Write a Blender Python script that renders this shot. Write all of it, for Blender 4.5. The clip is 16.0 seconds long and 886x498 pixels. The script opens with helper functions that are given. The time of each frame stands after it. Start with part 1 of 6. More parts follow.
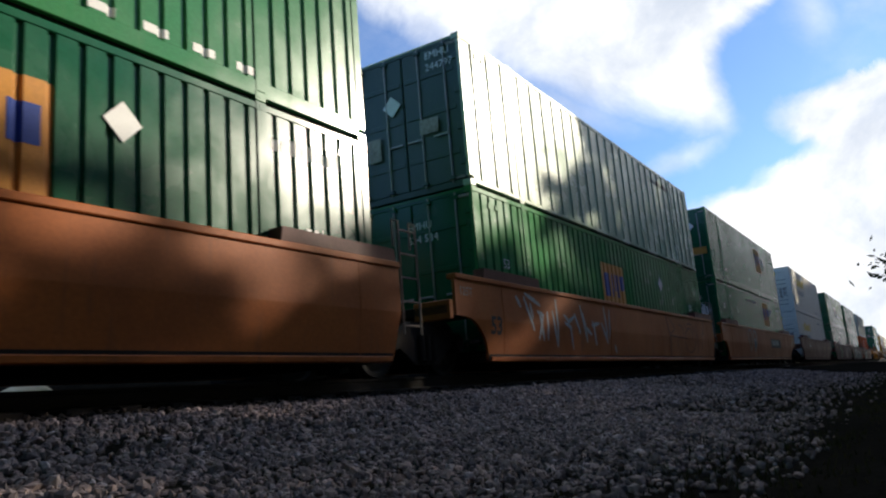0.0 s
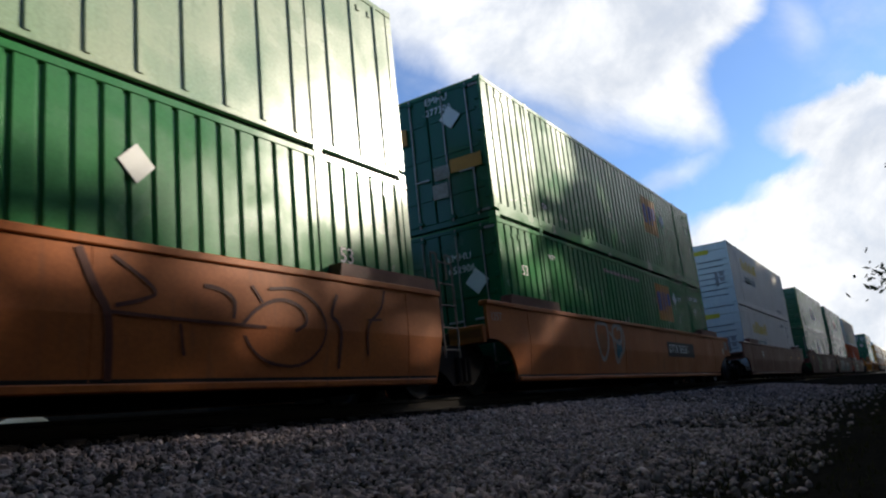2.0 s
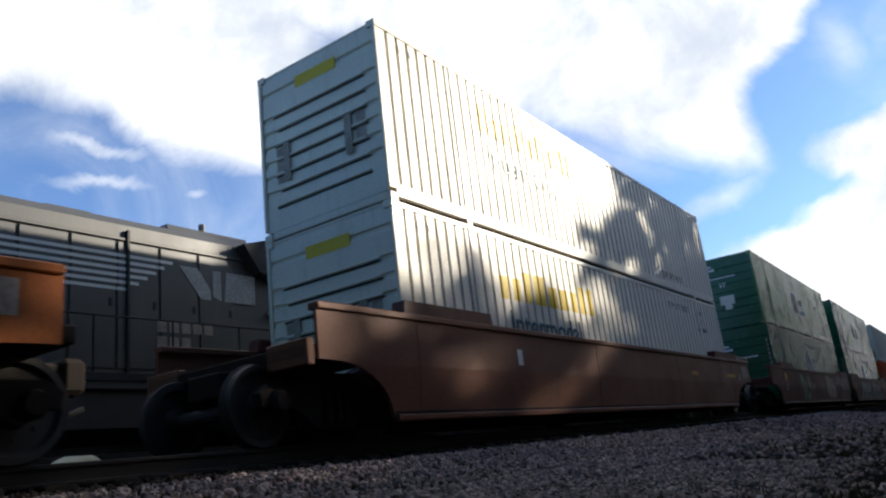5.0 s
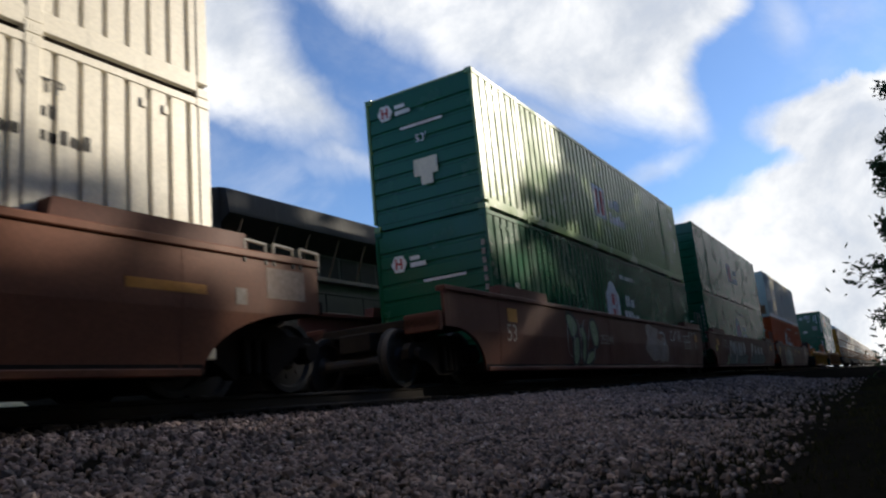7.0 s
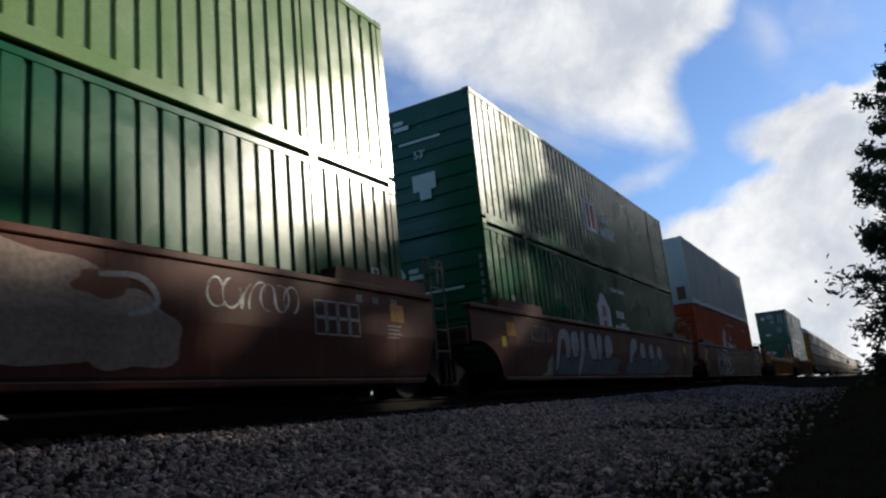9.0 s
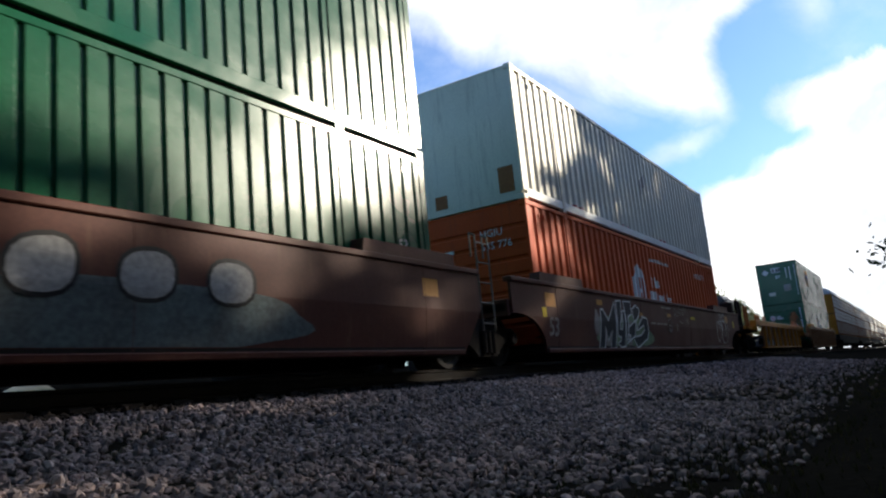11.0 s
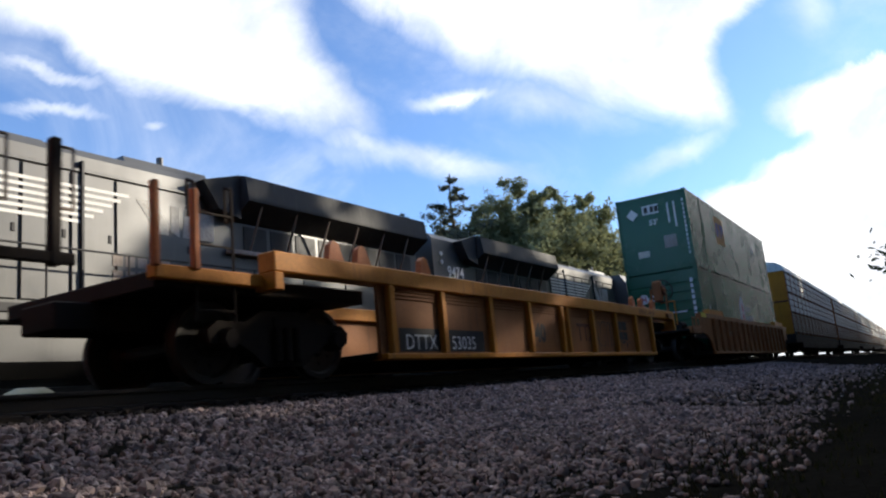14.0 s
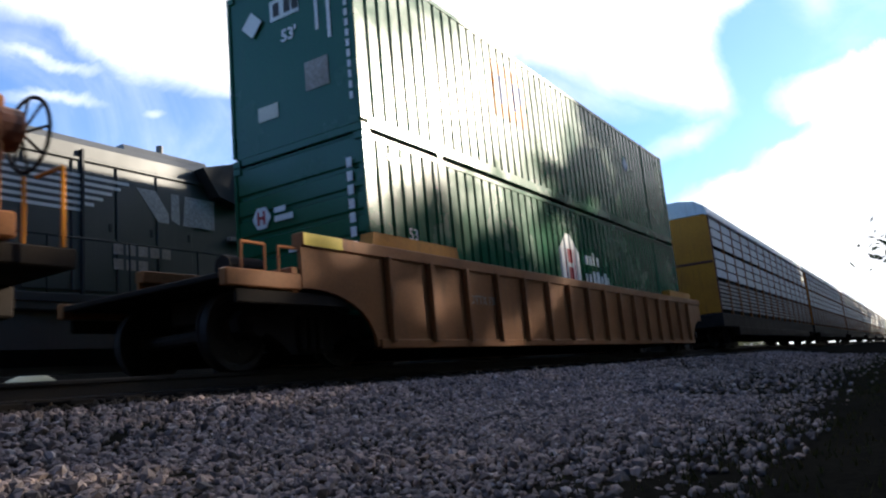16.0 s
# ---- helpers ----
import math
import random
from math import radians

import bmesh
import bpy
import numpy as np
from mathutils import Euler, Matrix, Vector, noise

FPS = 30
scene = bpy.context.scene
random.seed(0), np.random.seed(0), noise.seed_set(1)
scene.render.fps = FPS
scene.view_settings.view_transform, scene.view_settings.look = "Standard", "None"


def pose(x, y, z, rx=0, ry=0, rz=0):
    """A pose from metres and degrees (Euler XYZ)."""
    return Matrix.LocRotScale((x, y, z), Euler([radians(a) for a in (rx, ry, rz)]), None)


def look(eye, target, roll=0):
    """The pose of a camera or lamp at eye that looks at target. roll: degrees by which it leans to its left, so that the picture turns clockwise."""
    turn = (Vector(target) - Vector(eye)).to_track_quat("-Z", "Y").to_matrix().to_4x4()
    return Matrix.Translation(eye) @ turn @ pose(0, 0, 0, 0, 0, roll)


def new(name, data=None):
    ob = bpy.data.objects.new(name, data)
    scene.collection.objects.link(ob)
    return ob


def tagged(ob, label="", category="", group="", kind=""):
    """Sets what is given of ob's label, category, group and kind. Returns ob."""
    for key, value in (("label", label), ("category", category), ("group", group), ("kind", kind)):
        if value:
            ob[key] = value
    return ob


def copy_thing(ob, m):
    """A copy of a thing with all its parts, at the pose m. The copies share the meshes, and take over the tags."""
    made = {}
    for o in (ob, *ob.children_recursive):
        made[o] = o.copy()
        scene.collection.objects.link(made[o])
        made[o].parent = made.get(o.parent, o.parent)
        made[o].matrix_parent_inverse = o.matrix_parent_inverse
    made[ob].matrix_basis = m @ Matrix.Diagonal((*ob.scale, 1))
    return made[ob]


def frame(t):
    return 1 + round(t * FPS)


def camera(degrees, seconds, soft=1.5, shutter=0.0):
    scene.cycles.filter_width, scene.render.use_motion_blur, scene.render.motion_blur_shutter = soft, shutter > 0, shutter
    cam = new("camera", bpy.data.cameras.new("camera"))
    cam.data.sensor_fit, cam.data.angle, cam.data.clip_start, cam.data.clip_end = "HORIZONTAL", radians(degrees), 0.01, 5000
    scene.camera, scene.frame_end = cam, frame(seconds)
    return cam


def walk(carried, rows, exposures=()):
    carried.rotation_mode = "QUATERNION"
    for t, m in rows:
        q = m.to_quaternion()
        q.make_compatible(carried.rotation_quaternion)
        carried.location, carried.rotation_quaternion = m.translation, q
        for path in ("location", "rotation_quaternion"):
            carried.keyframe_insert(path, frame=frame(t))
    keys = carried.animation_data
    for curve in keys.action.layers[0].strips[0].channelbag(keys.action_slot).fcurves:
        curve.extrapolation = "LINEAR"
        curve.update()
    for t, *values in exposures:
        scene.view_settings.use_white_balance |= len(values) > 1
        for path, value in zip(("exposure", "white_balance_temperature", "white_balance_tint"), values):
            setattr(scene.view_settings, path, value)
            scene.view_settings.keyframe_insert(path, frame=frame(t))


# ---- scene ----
cam = camera(61.25, 16.0, 2.2, 0.12)

# camera stands low beside the track; turns by hand: seconds, yaw, pitch, roll
TURNS = [
    (0.0, -57.73, 11.21, 4.56),
    (0.5, -57.75, 11.95, 4.63),
    (1.0, -58.65, 11.87, 4.65),
    (1.5, -58.95, 12.66, 5.49),
    (2.0, -57.74, 12.83, 5.83),
    (2.5, -55.08, 12.94, 5.63),
    (3.0, -55.11, 13.79, 5.75),
    (3.5, -54.03, 14.02, 6.73),
    (4.0, -53.33, 14.53, 7.16),
    (4.5, -54.16, 15.66, 6.15),
    (4.7, -54.20, 15.80, 6.37),
    (6.8, -56.57, 13.29, 5.31),
    (7.0, -59.07, 11.88, 5.29),
    (7.5, -61.49, 11.00, 6.27),
    (8.0, -62.60, 10.81, 6.09),
    (8.5, -62.10, 12.51, 6.15),
    (9.0, -60.14, 12.61, 5.58),
    (9.5, -59.52, 11.20, 5.13),
    (9.7, -59.53, 10.69, 4.69),
    (11.8, -56.75, 10.59, 5.85),
    (12.0, -57.05, 10.21, 5.60),
    (12.5, -57.81, 10.97, 5.69),
    (13.0, -57.58, 10.63, 5.26),
    (13.5, -57.04, 10.49, 4.73),
    (14.0, -57.59, 11.04, 5.27),
    (14.5, -58.12, 11.38, 5.83),
    (15.0, -57.70, 10.76, 5.50),
    (15.5, -57.74, 10.13, 5.03),
    (16.0, -57.57, 10.17, 5.22),
]
EYE = (0.0, 0.0, -0.34)
EXPOSURES = [(0.0, 0.45), (0.7, 0.27), (1.5, 0.25), (2.5, 0.4), (4.7, 0.52), (6.8, 0.2), (7.1, 0.2), (7.5, 0.42), (8.2, 0.18), (9.0, 0.05), (9.7, 0.25), (11.8, 0.8), (13.5, 0.7), (15.0, 0.77), (16.0, 1.05)]
walk(cam, [(t, pose(*EYE, 90 + p, r, y)) for t, y, p, r in TURNS], EXPOSURES)

# how far the train has run, in metres: seconds, metres
RUN = [
    (0.0, -11.03),
    (0.5, -6.65),
    (1.0, -2.28),
    (1.5, 2.13),
    (2.0, 6.56),
    (2.5, 10.99),
    (3.0, 15.41),
    (3.5, 19.85),
    (4.0, 24.31),
    (4.5, 28.79),
    (4.7, 30.58),
    (6.8, 49.45),
    (7.0, 51.28),
    (7.5, 55.86),
    (8.0, 60.42),
    (8.5, 65.00),
    (9.0, 69.65),
    (9.5, 74.35),
    (9.7, 76.23),
    (11.8, 96.33),
    (12.0, 98.25),
    (12.5, 103.07),
    (13.0, 107.88),
    (13.5, 112.69),
    (14.0, 117.48),
    (14.5, 122.25),
    (15.0, 126.98),
    (15.5, 131.67),
    (16.0, 136.32),
]

TRACK_Y = 7.345      # centre line of the near track
FAR_Y = 13.0         # centre line of the siding

# ---------------------------------------------------------------- light
SUN_AZ, SUN_EL = -35.0, 20.0
SUN_DIR = Vector((math.cos(radians(SUN_AZ)) * math.cos(radians(SUN_EL)), math.sin(radians(SUN_AZ)) * math.cos(radians(SUN_EL)), math.sin(radians(SUN_EL))))
sun_data = bpy.data.lights.new("sun", "SUN")
sun_data.energy, sun_data.angle, sun_data.color = 5.0, radians(0.8), (1.0, 0.90, 0.74)
sun = new("sun", sun_data)
sun.matrix_world = look(SUN_DIR * 200, (0, 0, 0))


class Nodes:
    """Short hand for wiring a node tree."""

    def __init__(self, tree):
        self.tree = tree

    def add(self, kind, **values):
        node = self.tree.nodes.new(kind)
        for key, value in values.items():
            if key == "operation":
                node.operation = value
            elif key == "data_type":
                node.data_type = value
            elif key == "blend_type":
                node.blend_type = value
        return node

    def put(self, socket, value):
        if isinstance(value, bpy.types.NodeSocket):
            self.tree.links.new(value, socket)
        else:
            socket.default_value = value

    def math(self, operation, a, b=0.0, c=0.0, clamp=False):
        node = self.add("ShaderNodeMath", operation=operation)
        node.use_clamp = clamp
        for i, value in enumerate((a, b, c)):
            self.put(node.inputs[i], value)
        return node.outputs[0]

    def dot(self, vector, axis):
        node = self.add("ShaderNodeVectorMath", operation="DOT_PRODUCT")
        self.put(node.inputs[0], vector)
        self.put(node.inputs[1], axis)
        return node.outputs["Value"]

    def noise(self, vector, scale, detail=4.0, rough=0.55, warp=0.0):
        node = self.add("ShaderNodeTexNoise")
        if vector is not None:
            self.put(node.inputs["Vector"], vector)
        self.put(node.inputs["Scale"], scale)
        self.put(node.inputs["Detail"], detail)
        self.put(node.inputs["Roughness"], rough)
        self.put(node.inputs["Distortion"], warp)
        return node.outputs["Fac"]

    def smooth(self, value, low, high, to_low=0.0, to_high=1.0):
        node = self.add("ShaderNodeMapRange")
        node.interpolation_type = "SMOOTHSTEP"
        for i, v in enumerate((value, low, high, to_low, to_high)):
            self.put(node.inputs[i], v)
        return node.outputs[0]

    def mix(self, factor, a, b, blend="MIX"):
        node = self.add("ShaderNodeMix", data_type="RGBA", blend_type=blend)
        self.put(node.inputs[0], factor)
        self.put(node.inputs[6], a)
        self.put(node.inputs[7], b)
        return node.outputs[2]


def rgb(r, g, b):
    return (r, g, b, 1.0)


# sky: clear blue with broad white cloud banks
world = bpy.data.worlds.new("sky")
scene.world = world
world.use_nodes = True
world.node_tree.nodes.clear()
N = Nodes(world.node_tree)
sky = N.add("ShaderNodeTexSky")
sky.sky_type, sky.sun_disc = "NISHITA", False
sky.sun_elevation, sky.sun_rotation = radians(SUN_EL), radians(90 - SUN_AZ)
sky.air_density, sky.dust_density, sky.ozone_density = 1.0, 0.6, 1.6
way = N.add("ShaderNodeTexCoord").outputs["Generated"]
HEAD = Euler((radians(101.4), radians(5.8), radians(-58.1))).to_matrix()
ahead = N.dot(way, tuple(-HEAD.col[2]))
depth = N.math("MAXIMUM", ahead, 0.08)
cx = N.math("DIVIDE", N.dot(way, tuple(HEAD.col[0])), depth)
cy = N.math("DIVIDE", N.dot(way, tuple(HEAD.col[1])), depth)
flat = N.add("ShaderNodeCombineXYZ")
N.put(flat.inputs[0], cx), N.put(flat.inputs[1], cy)
wob1 = N.math("SUBTRACT", N.noise(flat.outputs[0], 6.0, 7, 0.62, 0.4), 0.5)
wob2 = N.math("SUBTRACT", N.noise(flat.outputs[0], 8.0, 7, 0.62, 0.6), 0.5)
ux = N.math("MULTIPLY_ADD", wob1, 0.075, cx)
uy = N.math("MULTIPLY_ADD", wob2, 0.065, cy)


def curve(value, stops):
    """A smooth curve through (input, output) stops."""
    lo, hi = stops[0][0], stops[-1][0]
    low, high = min(q for _, q in stops), max(q for _, q in stops)
    ramp = N.add("ShaderNodeValToRGB")
    ramp.color_ramp.interpolation = "CARDINAL"
    N.put(ramp.inputs[0], N.math("MULTIPLY_ADD", value, 1 / (hi - lo), -lo / (hi - lo)))
    dots = ramp.color_ramp.elements
    for k, (p, q) in enumerate(stops):
        level = (q - low) / (high - low)
        dot = dots[0] if k == 0 else dots[len(dots) - 1] if k == len(stops) - 1 else dots.new((p - lo) / (hi - lo))
        dot.color = (level, level, level, 1.0)
    split = N.add("ShaderNodeSeparateColor")
    N.put(split.inputs[0], ramp.outputs[0])
    return N.math("MULTIPLY_ADD", split.outputs[0], high - low, low)


# three great cloud banks, bounded by their lower and side edges, and thin wisps between them
OVER_LOW = [(-0.169, 0.363), (-0.124, 0.314), (-0.063, 0.286), (-0.018, 0.269), (0.012, 0.241), (0.088, 0.218), (0.163, 0.189), (0.239, 0.182), (0.299, 0.171), (0.352, 0.158), (0.39, 0.15)]
OVER_SIDE = [(0.152, 0.39), (0.182, 0.376), (0.212, 0.364), (0.265, 0.362), (0.303, 0.384), (0.333, 0.424), (0.424, 0.48), (0.522, 0.525)]
WEST_LOW = [(-0.743, 0.303), (-0.592, 0.279), (-0.516, 0.261), (-0.464, 0.212), (-0.403, 0.196), (-0.343, 0.185), (-0.214, 0.161), (-0.139, 0.141), (-0.105, 0.114)]
WEST_SIDE = [(0.114, -0.104), (0.159, -0.109), (0.197, -0.125), (0.242, -0.172), (0.288, -0.199), (0.333, -0.207), (0.408, -0.222), (0.522, -0.267)]
EAST_SIDE = [(-0.271, 0.163), (-0.06, 0.223), (0.031, 0.276), (0.072, 0.333), (0.091, 0.382), (0.118, 0.412), (0.138, 0.461), (0.152, 0.444), (0.171, 0.418), (0.197, 0.429), (0.22, 0.465), (0.244, 0.525), (0.261, 0.601), (0.318, 0.692)]
over = N.math("MULTIPLY", N.smooth(N.math("SUBTRACT", uy, curve(ux, OVER_LOW)), -0.030, 0.050), N.smooth(N.math("SUBTRACT", curve(uy, OVER_SIDE), ux), -0.008, 0.034))
west = N.math("MULTIPLY", N.smooth(N.math("SUBTRACT", uy, curve(ux, WEST_LOW)), -0.022, 0.050), N.smooth(N.math("SUBTRACT", curve(uy, WEST_SIDE), ux), -0.030, 0.055))
east = N.smooth(N.math("SUBTRACT", ux, curve(uy, EAST_SIDE)), -0.018, 0.050)
# wisps: centre x, y, half length, half width, turn in degrees, density
WISPS = [
    (0.005, 0.193, 0.060, 0.011, 9, 0.95), (0.13, 0.186, 0.11, 0.030, -12, 0.50), (-0.545, 0.228, 0.08, 0.012, -14, 0.6), (-0.54, 0.176, 0.07, 0.010, -6, 0.55),
    (-0.40, 0.158, 0.025, 0.010, 5, 0.5), (-0.02, 0.108, 0.14, 0.020, -9, 0.62), (-0.12, 0.135, 0.06, 0.018, -25, 0.55), (0.30, 0.12, 0.08, 0.020, 28, 0.45), (0.47, 0.32, 0.03, 0.05, 20, 0.35),
]
field = N.math("MAXIMUM", N.math("MAXIMUM", over, west), east)
for bx, by, half_l, half_w, turn, dens in WISPS:
    c, s = math.cos(radians(turn)), math.sin(radians(turn))
    dx, dy = N.math("SUBTRACT", ux, bx), N.math("SUBTRACT", uy, by)
    along = N.math("MULTIPLY_ADD", dx, c / half_l, N.math("MULTIPLY", dy, s / half_l))
    across = N.math("MULTIPLY_ADD", dx, -s / half_w, N.math("MULTIPLY", dy, c / half_w))
    r2 = N.math("ADD", N.math("MULTIPLY", along, along), N.math("MULTIPLY", across, across))
    field = N.math("MAXIMUM", field, N.math("MULTIPLY", N.math("EXPONENT", N.math("MULTIPLY", r2, -1.3)), dens))
grain = N.noise(flat.outputs[0], 7.0, 8, 0.62, 0.3)
veil = N.smooth(N.noise(flat.outputs[0], 2.2, 7, 0.62, 1.2), 0.44, 0.74, 0.03, 0.30)
front = N.math("MAXIMUM", veil, N.math("MULTIPLY_ADD", N.math("SUBTRACT", grain, 0.5), 0.35, field), clamp=True)
rest = N.smooth(N.noise(way, 2.6, 7, 0.6, 0.4), 0.54, 0.78)
front_side = N.smooth(ahead, 0.25, 0.45)
cover = N.math("ADD", N.math("MULTIPLY", front, front_side), N.math("MULTIPLY", rest, N.math("SUBTRACT", 1.0, front_side)), clamp=True)
blue = N.mix(1.0, sky.outputs[0], rgb(1.75, 2.36, 3.30), "MULTIPLY")
puff = N.noise(flat.outputs[0], 4.0, 7, 0.6, 0.5)
white = N.mix(N.smooth(N.math("MULTIPLY_ADD", puff, 0.6, N.math("MULTIPLY", grain, 0.4)), 0.36, 0.66), rgb(11.5, 12.5, 14.2), rgb(22.0, 22.0, 22.0))
back = N.add("ShaderNodeBackground")
N.put(back.inputs[0], N.mix(cover, blue, white))
N.put(back.inputs[1], 0.047)
N.tree.links.new(back.outputs[0], N.add("ShaderNodeOutputWorld").inputs[0])

# ---------------------------------------------------------------- materials
def material(name, base, second=None, rough=0.5, metal=0.0, scale=2.0, fine=40.0, amount=0.5, bump=0.1, dirt=None, dirt_amount=0.35, streak=False, spec=0.5, speckle=0.12, coat=0.0):
    """Paint, metal or earth: two colours mixed by broad noise, fine grain, dirt in streaks, and a slight relief."""
    m = bpy.data.materials.new(name)
    m.use_nodes = True
    m.node_tree.nodes.clear()
    n = Nodes(m.node_tree)
    at = n.add("ShaderNodeTexCoord").outputs["Object"]
    second = second or tuple(c * 0.7 for c in base)
    broad = n.noise(at, scale, 6, 0.6, 0.3)
    small = n.noise(at, fine, 5, 0.65)
    colour = n.mix(n.smooth(broad, 0.5 - 0.25, 0.5 + 0.25, 0.0, amount), rgb(*base), rgb(*second))
    dark = n.smooth(small, 0.3, 0.75, 1.0 - speckle, 1.0 + speckle)
    shade = n.add("ShaderNodeCombineColor")
    for i in range(3):
        n.put(shade.inputs[i], dark)
    colour = n.mix(1.0, colour, shade.outputs[0], "MULTIPLY")
    if dirt:
        stretch = n.add("ShaderNodeMapping")
        n.put(stretch.inputs[0], at)
        stretch.inputs["Scale"].default_value = (3.0, 3.0, 0.28) if streak else (1.0, 1.0, 1.0)
        spots = n.noise(stretch.outputs[0], 2.2 if streak else 1.4, 7, 0.68)
        colour = n.mix(n.smooth(spots, 0.52, 0.74, 0.0, dirt_amount), colour, rgb(*dirt))
    bs = n.add("ShaderNodeBsdfPrincipled")
    n.put(bs.inputs["Base Color"], colour)
    n.put(bs.inputs["Roughness"], n.smooth(broad, 0.2, 0.8, max(rough - 0.08, 0.03), min(rough + 0.12, 1.0)))
    n.put(bs.inputs["Metallic"], metal)
    n.put(bs.inputs["Specular IOR Level"], spec)
    if coat:
        n.put(bs.inputs["Coat Weight"], coat)
        n.put(bs.inputs["Coat Roughness"], 0.12)
    if bump:
        b = n.add("ShaderNodeBump")
        n.put(b.inputs["Strength"], bump)
        n.put(b.inputs["Distance"], 0.02)
        n.put(b.inputs["Height"], n.math("MULTIPLY_ADD", small, 0.35, broad))
        n.put(bs.inputs["Normal"], b.outputs[0])
    n.tree.links.new(bs.outputs[0], n.add("ShaderNodeOutputMaterial").inputs[0])
    return m


def leaf_material(name, base, second):
    m = bpy.data.materials.new(name)
    m.use_nodes = True
    m.node_tree.nodes.clear()
    n = Nodes(m.node_tree)
    pick = n.add("ShaderNodeNewGeometry").outputs["Random Per Island"]
    colour = n.mix(pick, rgb(*base), rgb(*second))
    a, b = n.add("ShaderNodeBsdfDiffuse"), n.add("ShaderNodeBsdfTranslucent")
    n.put(a.inputs[0], colour), n.put(b.inputs[0], colour)
    mixer = n.add("ShaderNodeMixShader")
    n.put(mixer.inputs[0], 0.3)
    n.tree.links.new(a.outputs[0], mixer.inputs[1]), n.tree.links.new(b.outputs[0], mixer.inputs[2])
    n.tree.links.new(mixer.outputs[0], n.add("ShaderNodeOutputMaterial").inputs[0])
    return m


